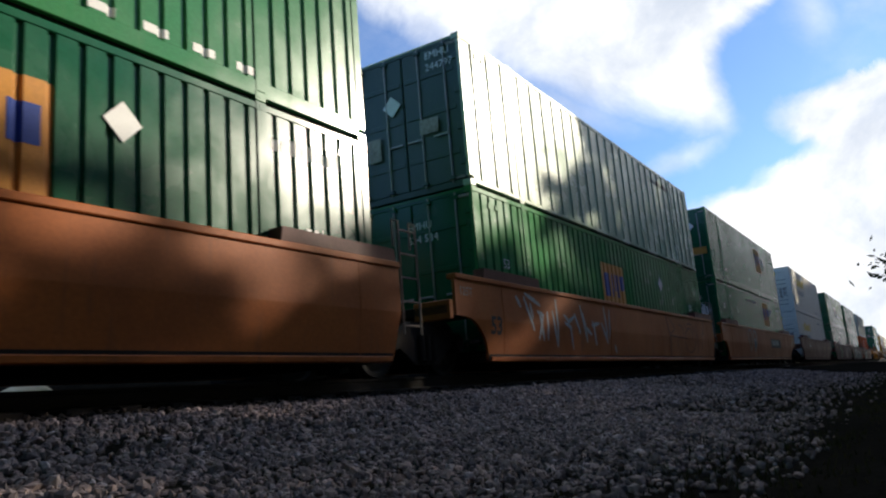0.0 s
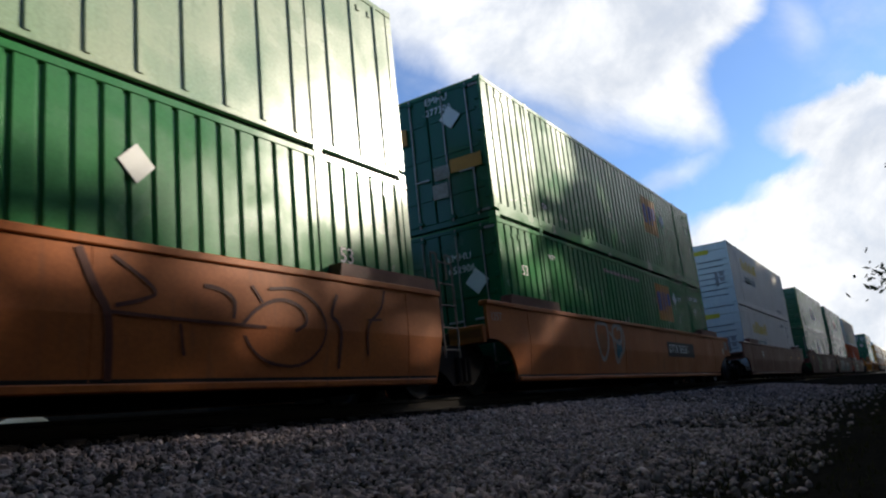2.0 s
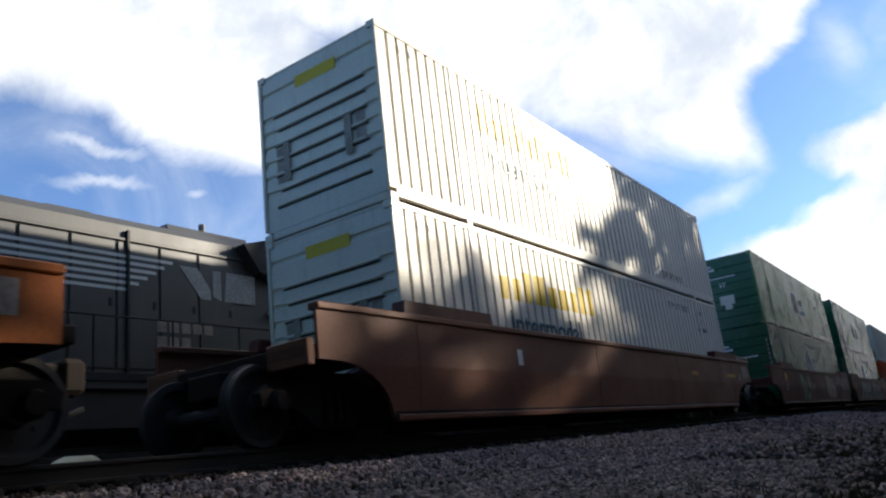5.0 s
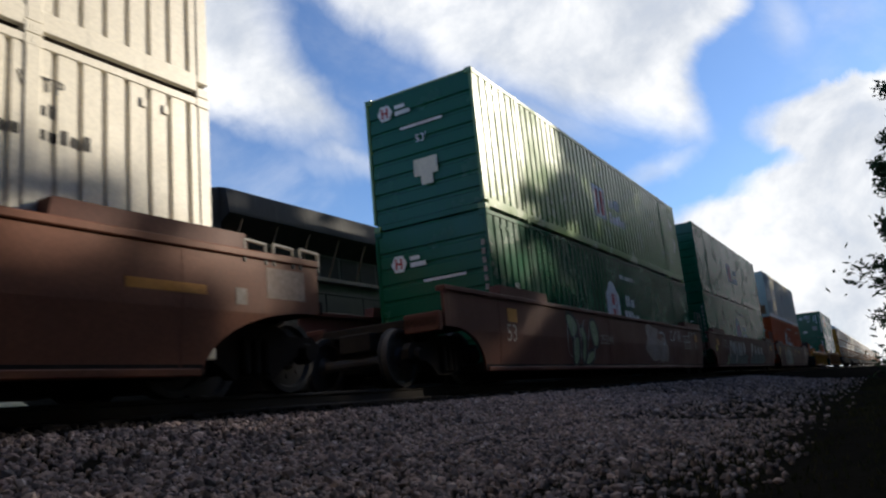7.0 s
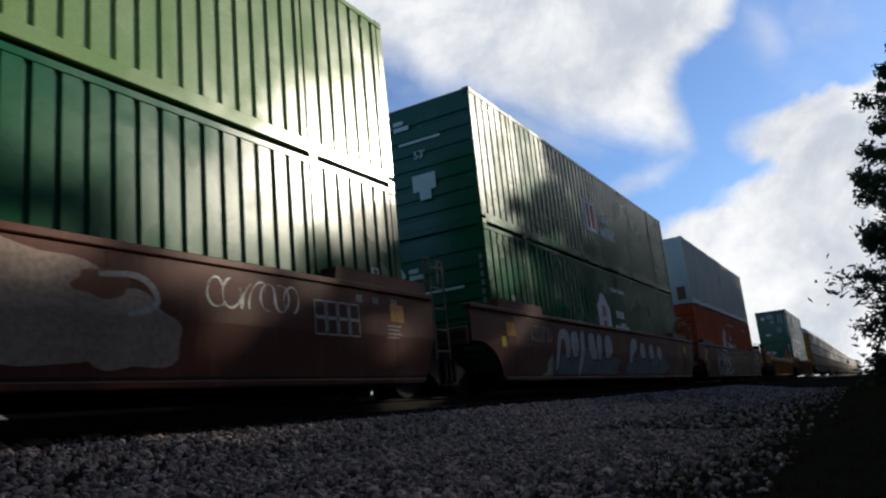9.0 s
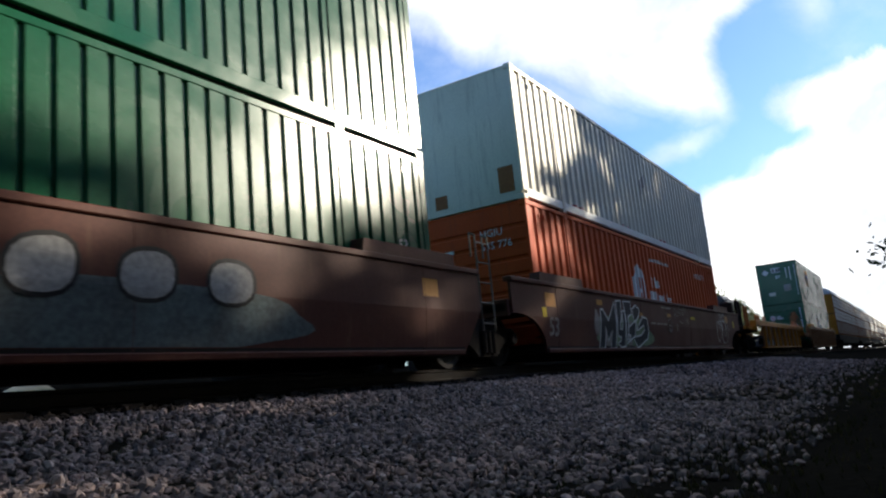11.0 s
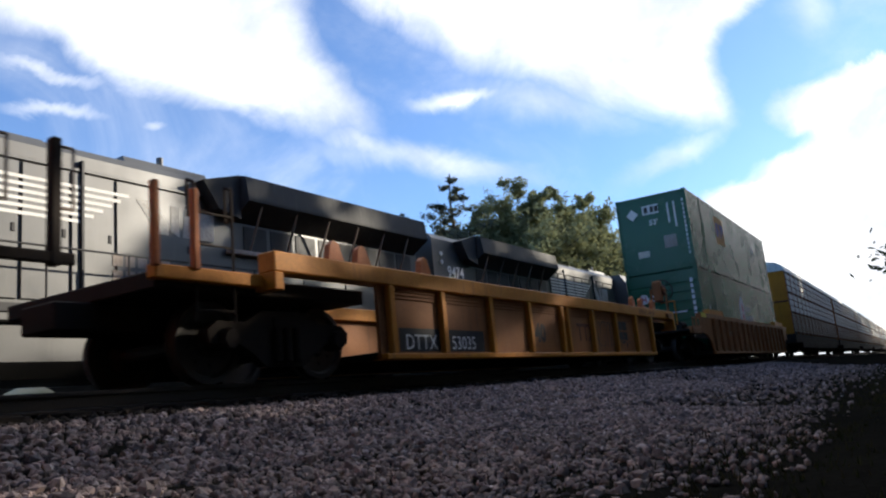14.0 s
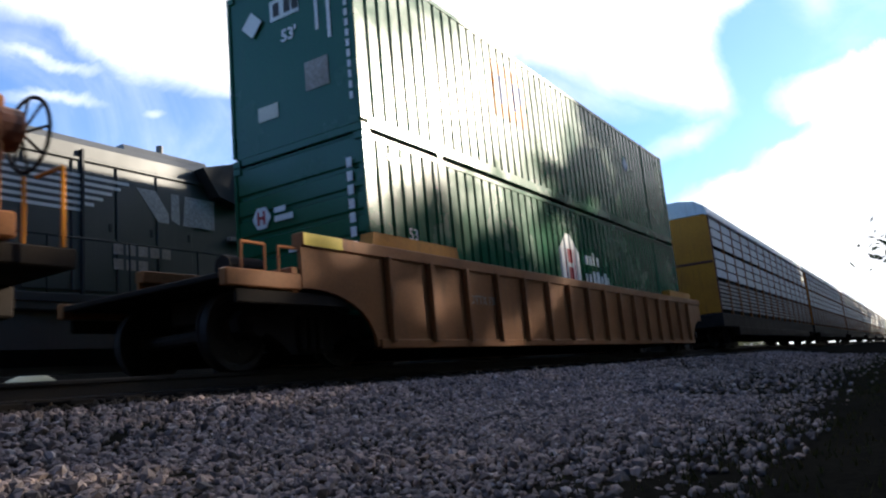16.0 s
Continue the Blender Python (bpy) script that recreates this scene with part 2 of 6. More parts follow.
M = {
    "green": material("green_paint", (0.046, 0.200, 0.066), (0.032, 0.155, 0.056), 0.20, 0.0, 0.9, 30, 0.6, 0.04, (0.10, 0.19, 0.08), 0.3, True, 0.28),
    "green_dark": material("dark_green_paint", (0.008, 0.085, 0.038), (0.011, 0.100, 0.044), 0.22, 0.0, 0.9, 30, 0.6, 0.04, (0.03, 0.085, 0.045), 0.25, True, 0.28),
    "green_pale": material("faded_pale_green_paint", (0.30, 0.42, 0.28), (0.42, 0.46, 0.31), 0.23, 0.0, 0.8, 25, 0.7, 0.05, (0.16, 0.22, 0.15), 0.35, True, 0.5),
    "green_olive": material("weathered_olive_green_paint", (0.160, 0.265, 0.085), (0.115, 0.205, 0.072), 0.21, 0.0, 0.9, 30, 0.6, 0.04, (0.19, 0.21, 0.09), 0.35, True, 0.45),
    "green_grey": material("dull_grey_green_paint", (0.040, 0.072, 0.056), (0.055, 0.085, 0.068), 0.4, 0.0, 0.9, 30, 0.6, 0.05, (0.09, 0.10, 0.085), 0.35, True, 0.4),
    "white": material("white_paint", (0.74, 0.69, 0.58), (0.62, 0.57, 0.47), 0.42, 0.0, 0.9, 30, 0.5, 0.04, (0.32, 0.30, 0.26), 0.3, True, 0.5),
    "cream": material("cream_paint", (0.68, 0.63, 0.50), (0.56, 0.51, 0.40), 0.42, 0.0, 0.8, 30, 0.6, 0.05, (0.22, 0.17, 0.12), 0.45, True, 0.25),
    "red": material("orange_red_paint", (0.56, 0.085, 0.018), (0.44, 0.058, 0.015), 0.5, 0.0, 0.9, 30, 0.6, 0.05, (0.20, 0.05, 0.03), 0.4, True, 0.1),
    "orange": material("faded_orange_brown_paint", (0.42, 0.125, 0.030), (0.29, 0.082, 0.024), 0.45, 0.0, 0.7, 22, 0.8, 0.12, (0.17, 0.075, 0.04), 0.55, True, 0.14),
    "rust_brown": material("faded_rust_brown_paint", (0.215, 0.088, 0.052), (0.155, 0.062, 0.040), 0.45, 0.0, 0.7, 22, 0.8, 0.12, (0.11, 0.055, 0.04), 0.5, True, 0.14),
    "oxide": material("brown_oxide_paint", (0.118, 0.041, 0.028), (0.088, 0.034, 0.025), 0.48, 0.0, 0.7, 22, 0.8, 0.12, (0.22, 0.11, 0.07), 0.4, True, 0.14),
    "yellow": material("worn_yellow_orange_paint", (0.56, 0.215, 0.022), (0.42, 0.15, 0.022), 0.45, 0.0, 0.9, 24, 0.8, 0.10, (0.20, 0.085, 0.03), 0.6, True, 0.14),
    "yellow_dull": material("rusty_yellow_paint", (0.32, 0.125, 0.042), (0.21, 0.082, 0.031), 0.5, 0.0, 0.9, 24, 0.8, 0.10, (0.13, 0.06, 0.03), 0.6, True, 0.14),
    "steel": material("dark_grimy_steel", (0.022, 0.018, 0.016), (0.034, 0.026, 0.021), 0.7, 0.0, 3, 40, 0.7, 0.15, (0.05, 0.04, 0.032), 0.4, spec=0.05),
    "wheel": material("worn_wheel_steel", (0.030, 0.024, 0.020), (0.045, 0.033, 0.026), 0.65, 0.1, 4, 50, 0.6, 0.1),
    "bright": material("galvanised_steel", (0.36, 0.34, 0.31), (0.26, 0.24, 0.22), 0.5, 0.5, 3, 40, 0.6, 0.05),
    "worn_rail": material("worn_brown_grab_rail", (0.19, 0.145, 0.115), (0.12, 0.09, 0.07), 0.55, 0.1, 3, 40, 0.6, 0.05),
    "panel": material("pale_grey_rack_panel", (0.70, 0.69, 0.66), (0.56, 0.55, 0.52), 0.5, 0.0, 3, 40, 0.6, 0.05, (0.25, 0.23, 0.2), 0.4, True),
    "decal_white": material("white_lettering", (0.75, 0.74, 0.70), (0.62, 0.61, 0.58), 0.45, 0, 3, 40, 0.5, 0.0, speckle=0.06, spec=0.18),
    "decal_dark": material("dark_lettering", (0.03, 0.028, 0.028), (0.05, 0.045, 0.04), 0.5, 0, 3, 40, 0.5, 0.0, spec=0.18),
    "decal_gold": material("amber_marking", (0.52, 0.23, 0.04), (0.40, 0.17, 0.05), 0.4, 0, 3, 40, 0.5, 0.0, spec=0.18),
    "decal_yellow": material("yellow_marking", (0.72, 0.52, 0.04), (0.6, 0.42, 0.04), 0.4, 0, 3, 40, 0.5, 0.0, spec=0.18),
    "decal_blue": material("blue_marking", (0.03, 0.06, 0.28), (0.04, 0.07, 0.22), 0.4, 0, 3, 40, 0.5, 0.0, spec=0.18),
    "decal_red": material("red_marking", (0.45, 0.04, 0.04), (0.36, 0.05, 0.04), 0.4, 0, 3, 40, 0.5, 0.0, spec=0.18),
    "decal_teal": material("dark_teal_lettering", (0.03, 0.10, 0.14), (0.04, 0.12, 0.14), 0.4, 0, 3, 40, 0.5, 0.0, spec=0.18),
    "paint_grey": material("grey_spray_paint", (0.38, 0.33, 0.29), (0.27, 0.22, 0.18), 0.55, 0, 2, 18, 0.9, 0.0, speckle=0.25, spec=0.18),
    "paint_green": material("dull_green_spray_paint", (0.27, 0.34, 0.19), (0.18, 0.23, 0.13), 0.55, 0, 2, 18, 0.9, 0.0, speckle=0.25, spec=0.18),
    "paint_pale": material("pale_weathered_spray_paint", (0.46, 0.45, 0.42), (0.32, 0.31, 0.29), 0.55, 0, 2, 18, 0.9, 0.0, speckle=0.25, spec=0.18),
    "paint_mauve": material("mauve_grey_spray_paint", (0.36, 0.28, 0.235), (0.27, 0.20, 0.165), 0.55, 0, 2, 18, 0.9, 0.0, speckle=0.25, spec=0.18),
    "paint_teal": material("grey_blue_spray_wash", (0.13, 0.17, 0.17), (0.10, 0.11, 0.11), 0.55, 0, 2, 18, 0.9, 0.0, speckle=0.3, spec=0.18),
    "black": material("dusty_black_loco_paint", (0.022, 0.023, 0.024), (0.032, 0.032, 0.030), 0.45, 0.0, 0.8, 26, 0.6, 0.03, (0.06, 0.058, 0.052), 0.35, True, 1.0),
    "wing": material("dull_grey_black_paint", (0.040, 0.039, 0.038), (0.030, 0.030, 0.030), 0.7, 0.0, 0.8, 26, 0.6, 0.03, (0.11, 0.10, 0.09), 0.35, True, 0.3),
    "grille": material("black_grille", (0.02, 0.02, 0.022), (0.03, 0.03, 0.03), 0.6, 0.2, 4, 60, 0.5, 0.1),
    "rail": material("rail_steel", (0.035, 0.027, 0.022), (0.05, 0.036, 0.028), 0.65, 0.1, 4, 60, 0.5, 0.05, spec=0.2),
    "tie": material("weathered_tie_wood", (0.020, 0.016, 0.014), (0.032, 0.026, 0.022), 0.9, 0, 4, 30, 0.7, 0.3, spec=0.05),
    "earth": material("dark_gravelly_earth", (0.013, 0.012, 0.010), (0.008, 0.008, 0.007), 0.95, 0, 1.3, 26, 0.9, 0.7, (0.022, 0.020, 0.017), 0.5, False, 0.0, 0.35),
    # pale colour stands for a sunlit patch of bank ground
    "dry_bank": material("pale_sunlit_ground", (0.50, 0.45, 0.30), (0.40, 0.36, 0.22), 0.95, 0, 1.5, 30, 0.8, 0.5, (0.16, 0.18, 0.07), 0.5),
    "bark": material("dark_bark", (0.055, 0.042, 0.032), (0.09, 0.07, 0.055), 0.95, 0, 4, 40, 0.7, 0.5),
    "leaf": leaf_material("dark_leaves", (0.028, 0.045, 0.018), (0.055, 0.075, 0.025)),
    "leaf_olive": leaf_material("olive_leaves", (0.19, 0.215, 0.115), (0.27, 0.275, 0.150)),
    "needle": leaf_material("dark_needles", (0.022, 0.040, 0.022), (0.04, 0.06, 0.03)),
    "pine": leaf_material("grey_green_needles", (0.10, 0.115, 0.085), (0.15, 0.16, 0.12)),
    "weed": leaf_material("dry_weeds", (0.040, 0.036, 0.018), (0.020, 0.026, 0.011)),
}


# ---------------------------------------------------------------- mesh helpers
class Soup:
    """Collects vertices and faces of one mesh."""

    def __init__(self):
        self.v, self.f = [], []

    def box(self, x0, x1, y0, y1, z0, z1, chamfer=0.0):
        if chamfer:
            return self.bevel_box(x0, x1, y0, y1, z0, z1, chamfer)
        b = len(self.v)
        self.v += [(x0, y0, z0), (x1, y0, z0), (x1, y1, z0), (x0, y1, z0), (x0, y0, z1), (x1, y0, z1), (x1, y1, z1), (x0, y1, z1)]
        self.f += [tuple(b + i for i in q) for q in ((3, 2, 1, 0), (4, 5, 6, 7), (0, 1, 5, 4), (1, 2, 6, 5), (2, 3, 7, 6), (3, 0, 4, 7))]
        return self

    def bevel_box(self, x0, x1, y0, y1, z0, z1, c):
        c = min(c, (x1 - x0) * 0.4, (y1 - y0) * 0.4, (z1 - z0) * 0.4)
        ring = [(x0 + c, y0), (x1 - c, y0), (x1, y0 + c), (x1, y1 - c), (x1 - c, y1), (x0 + c, y1), (x0, y1 - c), (x0, y0 + c)]
        inner = [(min(max(x, x0 + c), x1 - c), min(max(y, y0 + c), y1 - c)) for x, y in ring]
        b = len(self.v)
        for pts, z in ((inner, z0), (ring, z0 + c), (ring, z1 - c), (inner, z1)):
            self.v += [(x, y, z) for x, y in pts]
        for k in range(3):
            for i in range(8):
                j = (i + 1) % 8
                self.f.append((b + 8 * k + i, b + 8 * k + j, b + 8 * k + 8 + j, b + 8 * k + 8 + i))
        self.f += [tuple(b + i for i in reversed(range(8))), tuple(b + 24 + i for i in range(8))]
        return self

    def prism(self, outline, y0, y1):
        """An outline in x and z, made thick along y."""
        b, n = len(self.v), len(outline)
        self.v += [(x, y0, z) for x, z in outline] + [(x, y1, z) for x, z in outline]
        self.f += [tuple(b + i for i in range(n)), tuple(b + n + i for i in reversed(range(n)))]
        self.f += [(b + i, b + n + i, b + n + (i + 1) % n, b + (i + 1) % n) for i in range(n)]
        return self

    def loft_x(self, outline, x0, x1):
        """An outline in y and z, made long along x."""
        b, n = len(self.v), len(outline)
        self.v += [(x0, y, z) for y, z in outline] + [(x1, y, z) for y, z in outline]
        self.f += [tuple(b + i for i in reversed(range(n))), tuple(b + n + i for i in range(n))]
        self.f += [(b + i, b + (i + 1) % n, b + n + (i + 1) % n, b + n + i) for i in range(n)]
        return self

    def tube(self, a, c, r, r2=None, sides=8, caps=True):
        r2 = r if r2 is None else r2
        a, c = Vector(a), Vector(c)
        d = (c - a).normalized()
        u = d.orthogonal().normalized()
        w = d.cross(u)
        b = len(self.v)
        for p, rad in ((a, r), (c, r2)):
            for i in range(sides):
                t = 2 * math.pi * i / sides
                self.v.append(tuple(p + (u * math.cos(t) + w * math.sin(t)) * rad))
        self.f += [(b + i, b + (i + 1) % sides, b + sides + (i + 1) % sides, b + sides + i) for i in range(sides)]
        if caps:
            self.f += [tuple(b + i for i in reversed(range(sides))), tuple(b + sides + i for i in range(sides))]
        return self

    def path(self, points, r, sides=6):
        for a, c in zip(points, points[1:]):
            self.tube(a, c, r, sides=sides)
        return self

    def turned(self, profile, y_axis_at=(0, 0, 0), sides=24):
        """A profile of (y, radius), turned round the y axis."""
        ox, oy, oz = y_axis_at
        b, n = len(self.v), len(profile)
        for i in range(sides):
            t = 2 * math.pi * i / sides
            self.v += [(ox + r * math.cos(t), oy + y, oz + r * math.sin(t)) for y, r in profile]
        for i in range(sides):
            j = (i + 1) % sides
            self.f += [(b + i * n + k, b + j * n + k, b + j * n + k + 1, b + i * n + k + 1) for k in range(n - 1)]
        return self

    def mesh(self, name, mat):
        me = bpy.data.meshes.new(name)
        me.from_pydata(self.v, [], self.f)
        me.materials.append(mat)
        bm = bmesh.new()
        bm.from_mesh(me)
        if len(bm.faces) < 20000:
            bmesh.ops.recalc_face_normals(bm, faces=bm.faces)
        bm.to_mesh(me)
        bm.free()
        return me


def part(name, soup, mat, parent, label="", at=None):
    ob = new(name, soup.mesh(name, mat) if isinstance(soup, Soup) else soup)
    ob.parent = parent
    if at is not None:
        ob.matrix_basis = at
    if label:
        tagged(ob, label)
    return ob


def thing(name, label, category, group="", m=None):
    ob = tagged(new(name), label, category, group)
    if m is not None:
        ob.matrix_basis = m
    return ob


def single(name, soup, mat, label, category, kind="", group=""):
    return tagged(new(name, soup.mesh(name, mat)), label, category, group, kind)


def words(text, size, mat, bold=0.0, squeeze=1.0):
    """A flat mesh of built-in letters, in x and z, starting at 0, 0."""
    cu = bpy.data.curves.new("lettering", "FONT")
    cu.body, cu.size, cu.offset, cu.resolution_u = text, size, bold, 2
    cu.extrude = 0.001
    ob = bpy.data.objects.new("lettering", cu)
    scene.collection.objects.link(ob)
    me = bpy.data.meshes.new_from_object(ob.evaluated_get(bpy.context.evaluated_depsgraph_get()))
    bpy.data.objects.remove(ob)
    me.transform(Matrix.Diagonal((squeeze, 1, 1, 1)))
    me.transform(Matrix.Rotation(radians(90), 4, "X"))
    me.materials.clear()
    me.materials.append(mat)
    return me


MOVERS = []      # things that ride on the train: thing, x along the train, y, z
WHEELS = []      # wheelsets that turn: object, x, z in its truck

# ---------------------------------------------------------------- ground and tracks
PROFILE = [(-900, -2.0), (-60, -1.2), (-8, -0.85), (-1.5, -0.80), (0.6, -0.79), (1.6, -0.74), (2.7, -0.65), (3.6, -0.52), (4.5, -0.37), (5.1, -0.30), (5.7, -0.27), (6.2, -0.24), (8.5, -0.24),
           (9.2, -0.28), (10.2, -0.34), (11.4, -0.27), (14.6, -0.27), (15.6, -0.2), (17.5, 0.8), (24, 1.2), (60, 1.6), (900, 8.0)]


def ground_height(y):
    return float(np.interp(y, [p[0] for p in PROFILE], [p[1] for p in PROFILE]))


def build_ground():
    s = Soup()
    ys = sorted({p[0] for p in PROFILE} | {0.0, 1.1, 2.1, 3.1, 4.0, 4.8, 5.4})
    xs = [-900, -200, -60, -20, -8, -4, -2] + [i * 0.4 for i in range(0, 60)] + [25, 27, 30, 34, 40, 50, 65, 90, 140, 250, 500, 1200]
    for x in xs:
        for y in ys:
            bumpy = 0.03 * (noise.noise(Vector((x * 0.9, y * 0.9, 0))) + 0.5 * noise.noise(Vector((x * 2.7, y * 2.7, 3)))) if -3 < y < 6 and -8 < x < 40 else 0.0
            s.v.append((x, y, ground_height(y) + bumpy))
    n = len(ys)
    for i in range(len(xs) - 1):
        for j in range(n - 1):
            s.f.append((i * n + j, (i + 1) * n + j, (i + 1) * n + j + 1, i * n + j + 1))
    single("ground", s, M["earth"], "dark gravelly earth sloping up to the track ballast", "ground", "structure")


def build_sunlit_ground_mound():
    """Low mound standing in for sunlit ground beyond the siding, seen under the wagons."""
    s, n = Soup(), 18
    for k in range(6):
        r = 1 - k / 5.5
        for i in range(n):
            a = 2 * math.pi * i / n
            w = 1 + 0.18 * noise.noise(Vector((math.cos(a) * 1.5, math.sin(a) * 1.5, k * 0.3)))
            s.v.append((1.0 * r * w * math.cos(a), 0.7 * r * w * math.sin(a), 0.5 * (1 - r ** 1.6)))
    s.f += [(k * n + i, k * n + (i + 1) % n, (k + 1) * n + (i + 1) % n, (k + 1) * n + i) for k in range(5) for i in range(n)]
    s.f.append(tuple(5 * n + i for i in range(n)))
    heap = thing("sand_heap", "low pale mound added for sunlit bank ground beyond the siding", "sand heap", m=pose(9.3, 16.6, 0.22))
    part("mound", s, M["dry_bank"], heap)


def build_ballast():
    """Crushed stones, each with its own edges."""
    rng = np.random.default_rng(5)
    g = (1 + 5 ** 0.5) / 2
    ball = np.array([(-1, g, 0), (1, g, 0), (-1, -g, 0), (1, -g, 0), (0, -1, g), (0, 1, g), (0, -1, -g), (0, 1, -g), (g, 0, -1), (g, 0, 1), (-g, 0, -1), (-g, 0, 1)]) / 1.9
    faces = np.array([(0, 11, 5), (0, 5, 1), (0, 1, 7), (0, 7, 10), (0, 10, 11), (1, 5, 9), (5, 11, 4), (11, 10, 2), (10, 7, 6), (7, 1, 8), (3, 9, 4), (3, 4, 2), (3, 2, 6), (3, 6, 8), (3, 8, 9), (4, 9, 5), (2, 4, 11), (6, 2, 10), (8, 6, 7), (9, 8, 1)])
    shapes = [ball * rng.uniform(0.62, 1.15, (12, 1)) * rng.uniform(0.6, 1.2, 3) for _ in range(24)]
    spots = []
    for x0, x1, y0, y1, count, small, large in ((0.8, 8, 0.5, 3.4, 20000, 0.010, 0.026), (1.5, 14, 2.8, 5.6, 17000, 0.013, 0.032), (-4, 16, 5.4, 9.0, 2600, 0.022, 0.040), (-14, 2, 1.5, 5.8, 9000, 0.016, 0.038), (-14, 30, 9.0, 11.6, 5000, 0.022, 0.042), (8, 34, 0.2, 5.6, 13000, 0.016, 0.038), (-9, 0.8, 0.4, 3.6, 12000, 0.011, 0.028), (-9, 1.5, 3.2, 5.6, 5000, 0.013, 0.032)):
        xy = rng.uniform((x0, y0), (x1, y1), (count, 2))
        spots += [(x, y, r) for (x, y), r in zip(xy, rng.uniform(small, large, count) * np.where(rng.random(count) < 0.08, 1.6, 1.0)) if y > 0.35 + 0.015 * max(x, 0) + rng.random() * (1.2 + 0.075 * max(x, 0))]
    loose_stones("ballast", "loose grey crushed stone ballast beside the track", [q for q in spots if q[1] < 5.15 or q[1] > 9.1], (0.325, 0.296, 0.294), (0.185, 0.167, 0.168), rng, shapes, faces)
    # stones by the rails coloured near-black to stand for the shade of the train
    loose_stones("track_ballast", "crushed stone under and beside the rails, coloured near-black for train shade", [q for q in spots if 5.15 <= q[1] <= 9.1], (0.030, 0.026, 0.023), (0.016, 0.014, 0.013), rng, shapes, faces)


def loose_stones(name, label, spots, tone_a, tone_b, rng, shapes, faces):
    verts, quads = [], []
    for i, (x, y, r) in enumerate(spots):
        a, b = rng.uniform(0, 6.28), rng.uniform(-1.6, 1.6)
        ca, sa, cb, sb = math.cos(a), math.sin(a), math.cos(b), math.sin(b)
        turn = np.array([[ca, -sa * cb, sa * sb], [sa, ca * cb, -ca * sb], [0, sb, cb]])
        verts.append(shapes[i % 24] @ turn.T * r + (x, y, ground_height(y) + r * 0.45))
        quads.append(faces + 12 * i)
    me = bpy.data.meshes.new(name)
    me.from_pydata(np.concatenate(verts).tolist(), [], np.concatenate(quads).tolist())
    mat = material("loose_" + name, tone_a, tone_b, 0.8, 0, 9, 90, 0.9, 0.25, tuple(c * 1.15 for c in tone_a), 0.4, False, 0.08)
    n = Nodes(mat.node_tree)
    bs = next(q for q in mat.node_tree.nodes if q.type == "BSDF_PRINCIPLED")
    source = bs.inputs["Base Color"].links[0].from_socket
    pick = n.add("ShaderNodeNewGeometry").outputs["Random Per Island"]
    tone = n.add("ShaderNodeValToRGB")
    n.put(tone.inputs[0], pick)
    tone.color_ramp.elements[0].color, tone.color_ramp.elements[1].color = rgb(0.35, 0.34, 0.36), rgb(1.45, 1.4, 1.38)
    warm = tone.color_ramp.elements.new(0.9)
    warm.color = rgb(1.2, 1.0, 0.92)
    n.put(bs.inputs["Base Color"], n.mix(1.0, source, tone.outputs[0], "MULTIPLY"))
    me.materials.append(mat)
    tagged(new(name, me), label, "ballast", kind="stuff")


def build_weeds():
    rng = random.Random(9)
    s = Soup()
    for _ in range(2600):
        x, y = rng.uniform(2.5, 30), rng.triangular(-2.5, 1.9, 0.4)
        if y > 1.2 + 0.04 * x and rng.random() < 0.8:
            continue
        z = ground_height(y)
        for _ in range(rng.randint(4, 9)):
            a, h = rng.uniform(0, 6.28), rng.uniform(0.015, 0.06)
            dx, dy = math.cos(a), math.sin(a)
            b = len(s.v)
            ox, oy = x + rng.uniform(-0.06, 0.06), y + rng.uniform(-0.06, 0.06)
            s.v += [(ox - dy * 0.006, oy + dx * 0.006, z), (ox + dy * 0.006, oy - dx * 0.006, z), (ox + dx * h * 0.5, oy + dy * h * 0.5, z + h)]
            s.f.append((b, b + 1, b + 2))
    single("weeds", s, M["weed"], "sparse dry weeds on the gravelly bank", "weeds", "stuff")


def build_track(cy, name):
    prof = [(-0.075, 0), (0.075, 0), (0.075, 0.012), (0.012, 0.03), (0.012, 0.13), (0.036, 0.142), (0.036, 0.172), (0.028, 0.18), (-0.028, 0.18), (-0.036, 0.172), (-0.036, 0.142), (-0.012, 0.13), (-0.012, 0.03), (-0.075, 0.012)]
    track = tagged(new(name), "steel rails on weathered wooden ties in ballast", "railway track", kind="structure")
    for side in (-0.752, 0.752):
        s = Soup().loft_x([(cy + side + y, z - 0.18) for y, z in prof], -60, 900)
        part("rail", s, M["rail"], track, "steel rail with a worn head")
    tie = Soup().bevel_box(-0.115, 0.115, -1.3, 1.3, -0.17, 0.0, 0.012).mesh("tie", M["tie"])
    for i in range(110):
        part("tie", tie, None, track, at=pose(-10 + i * 0.53 + random.uniform(-0.03, 0.03), cy + random.uniform(-0.03, 0.03), -0.19, 0, 0, random.uniform(-1.5, 1.5)))


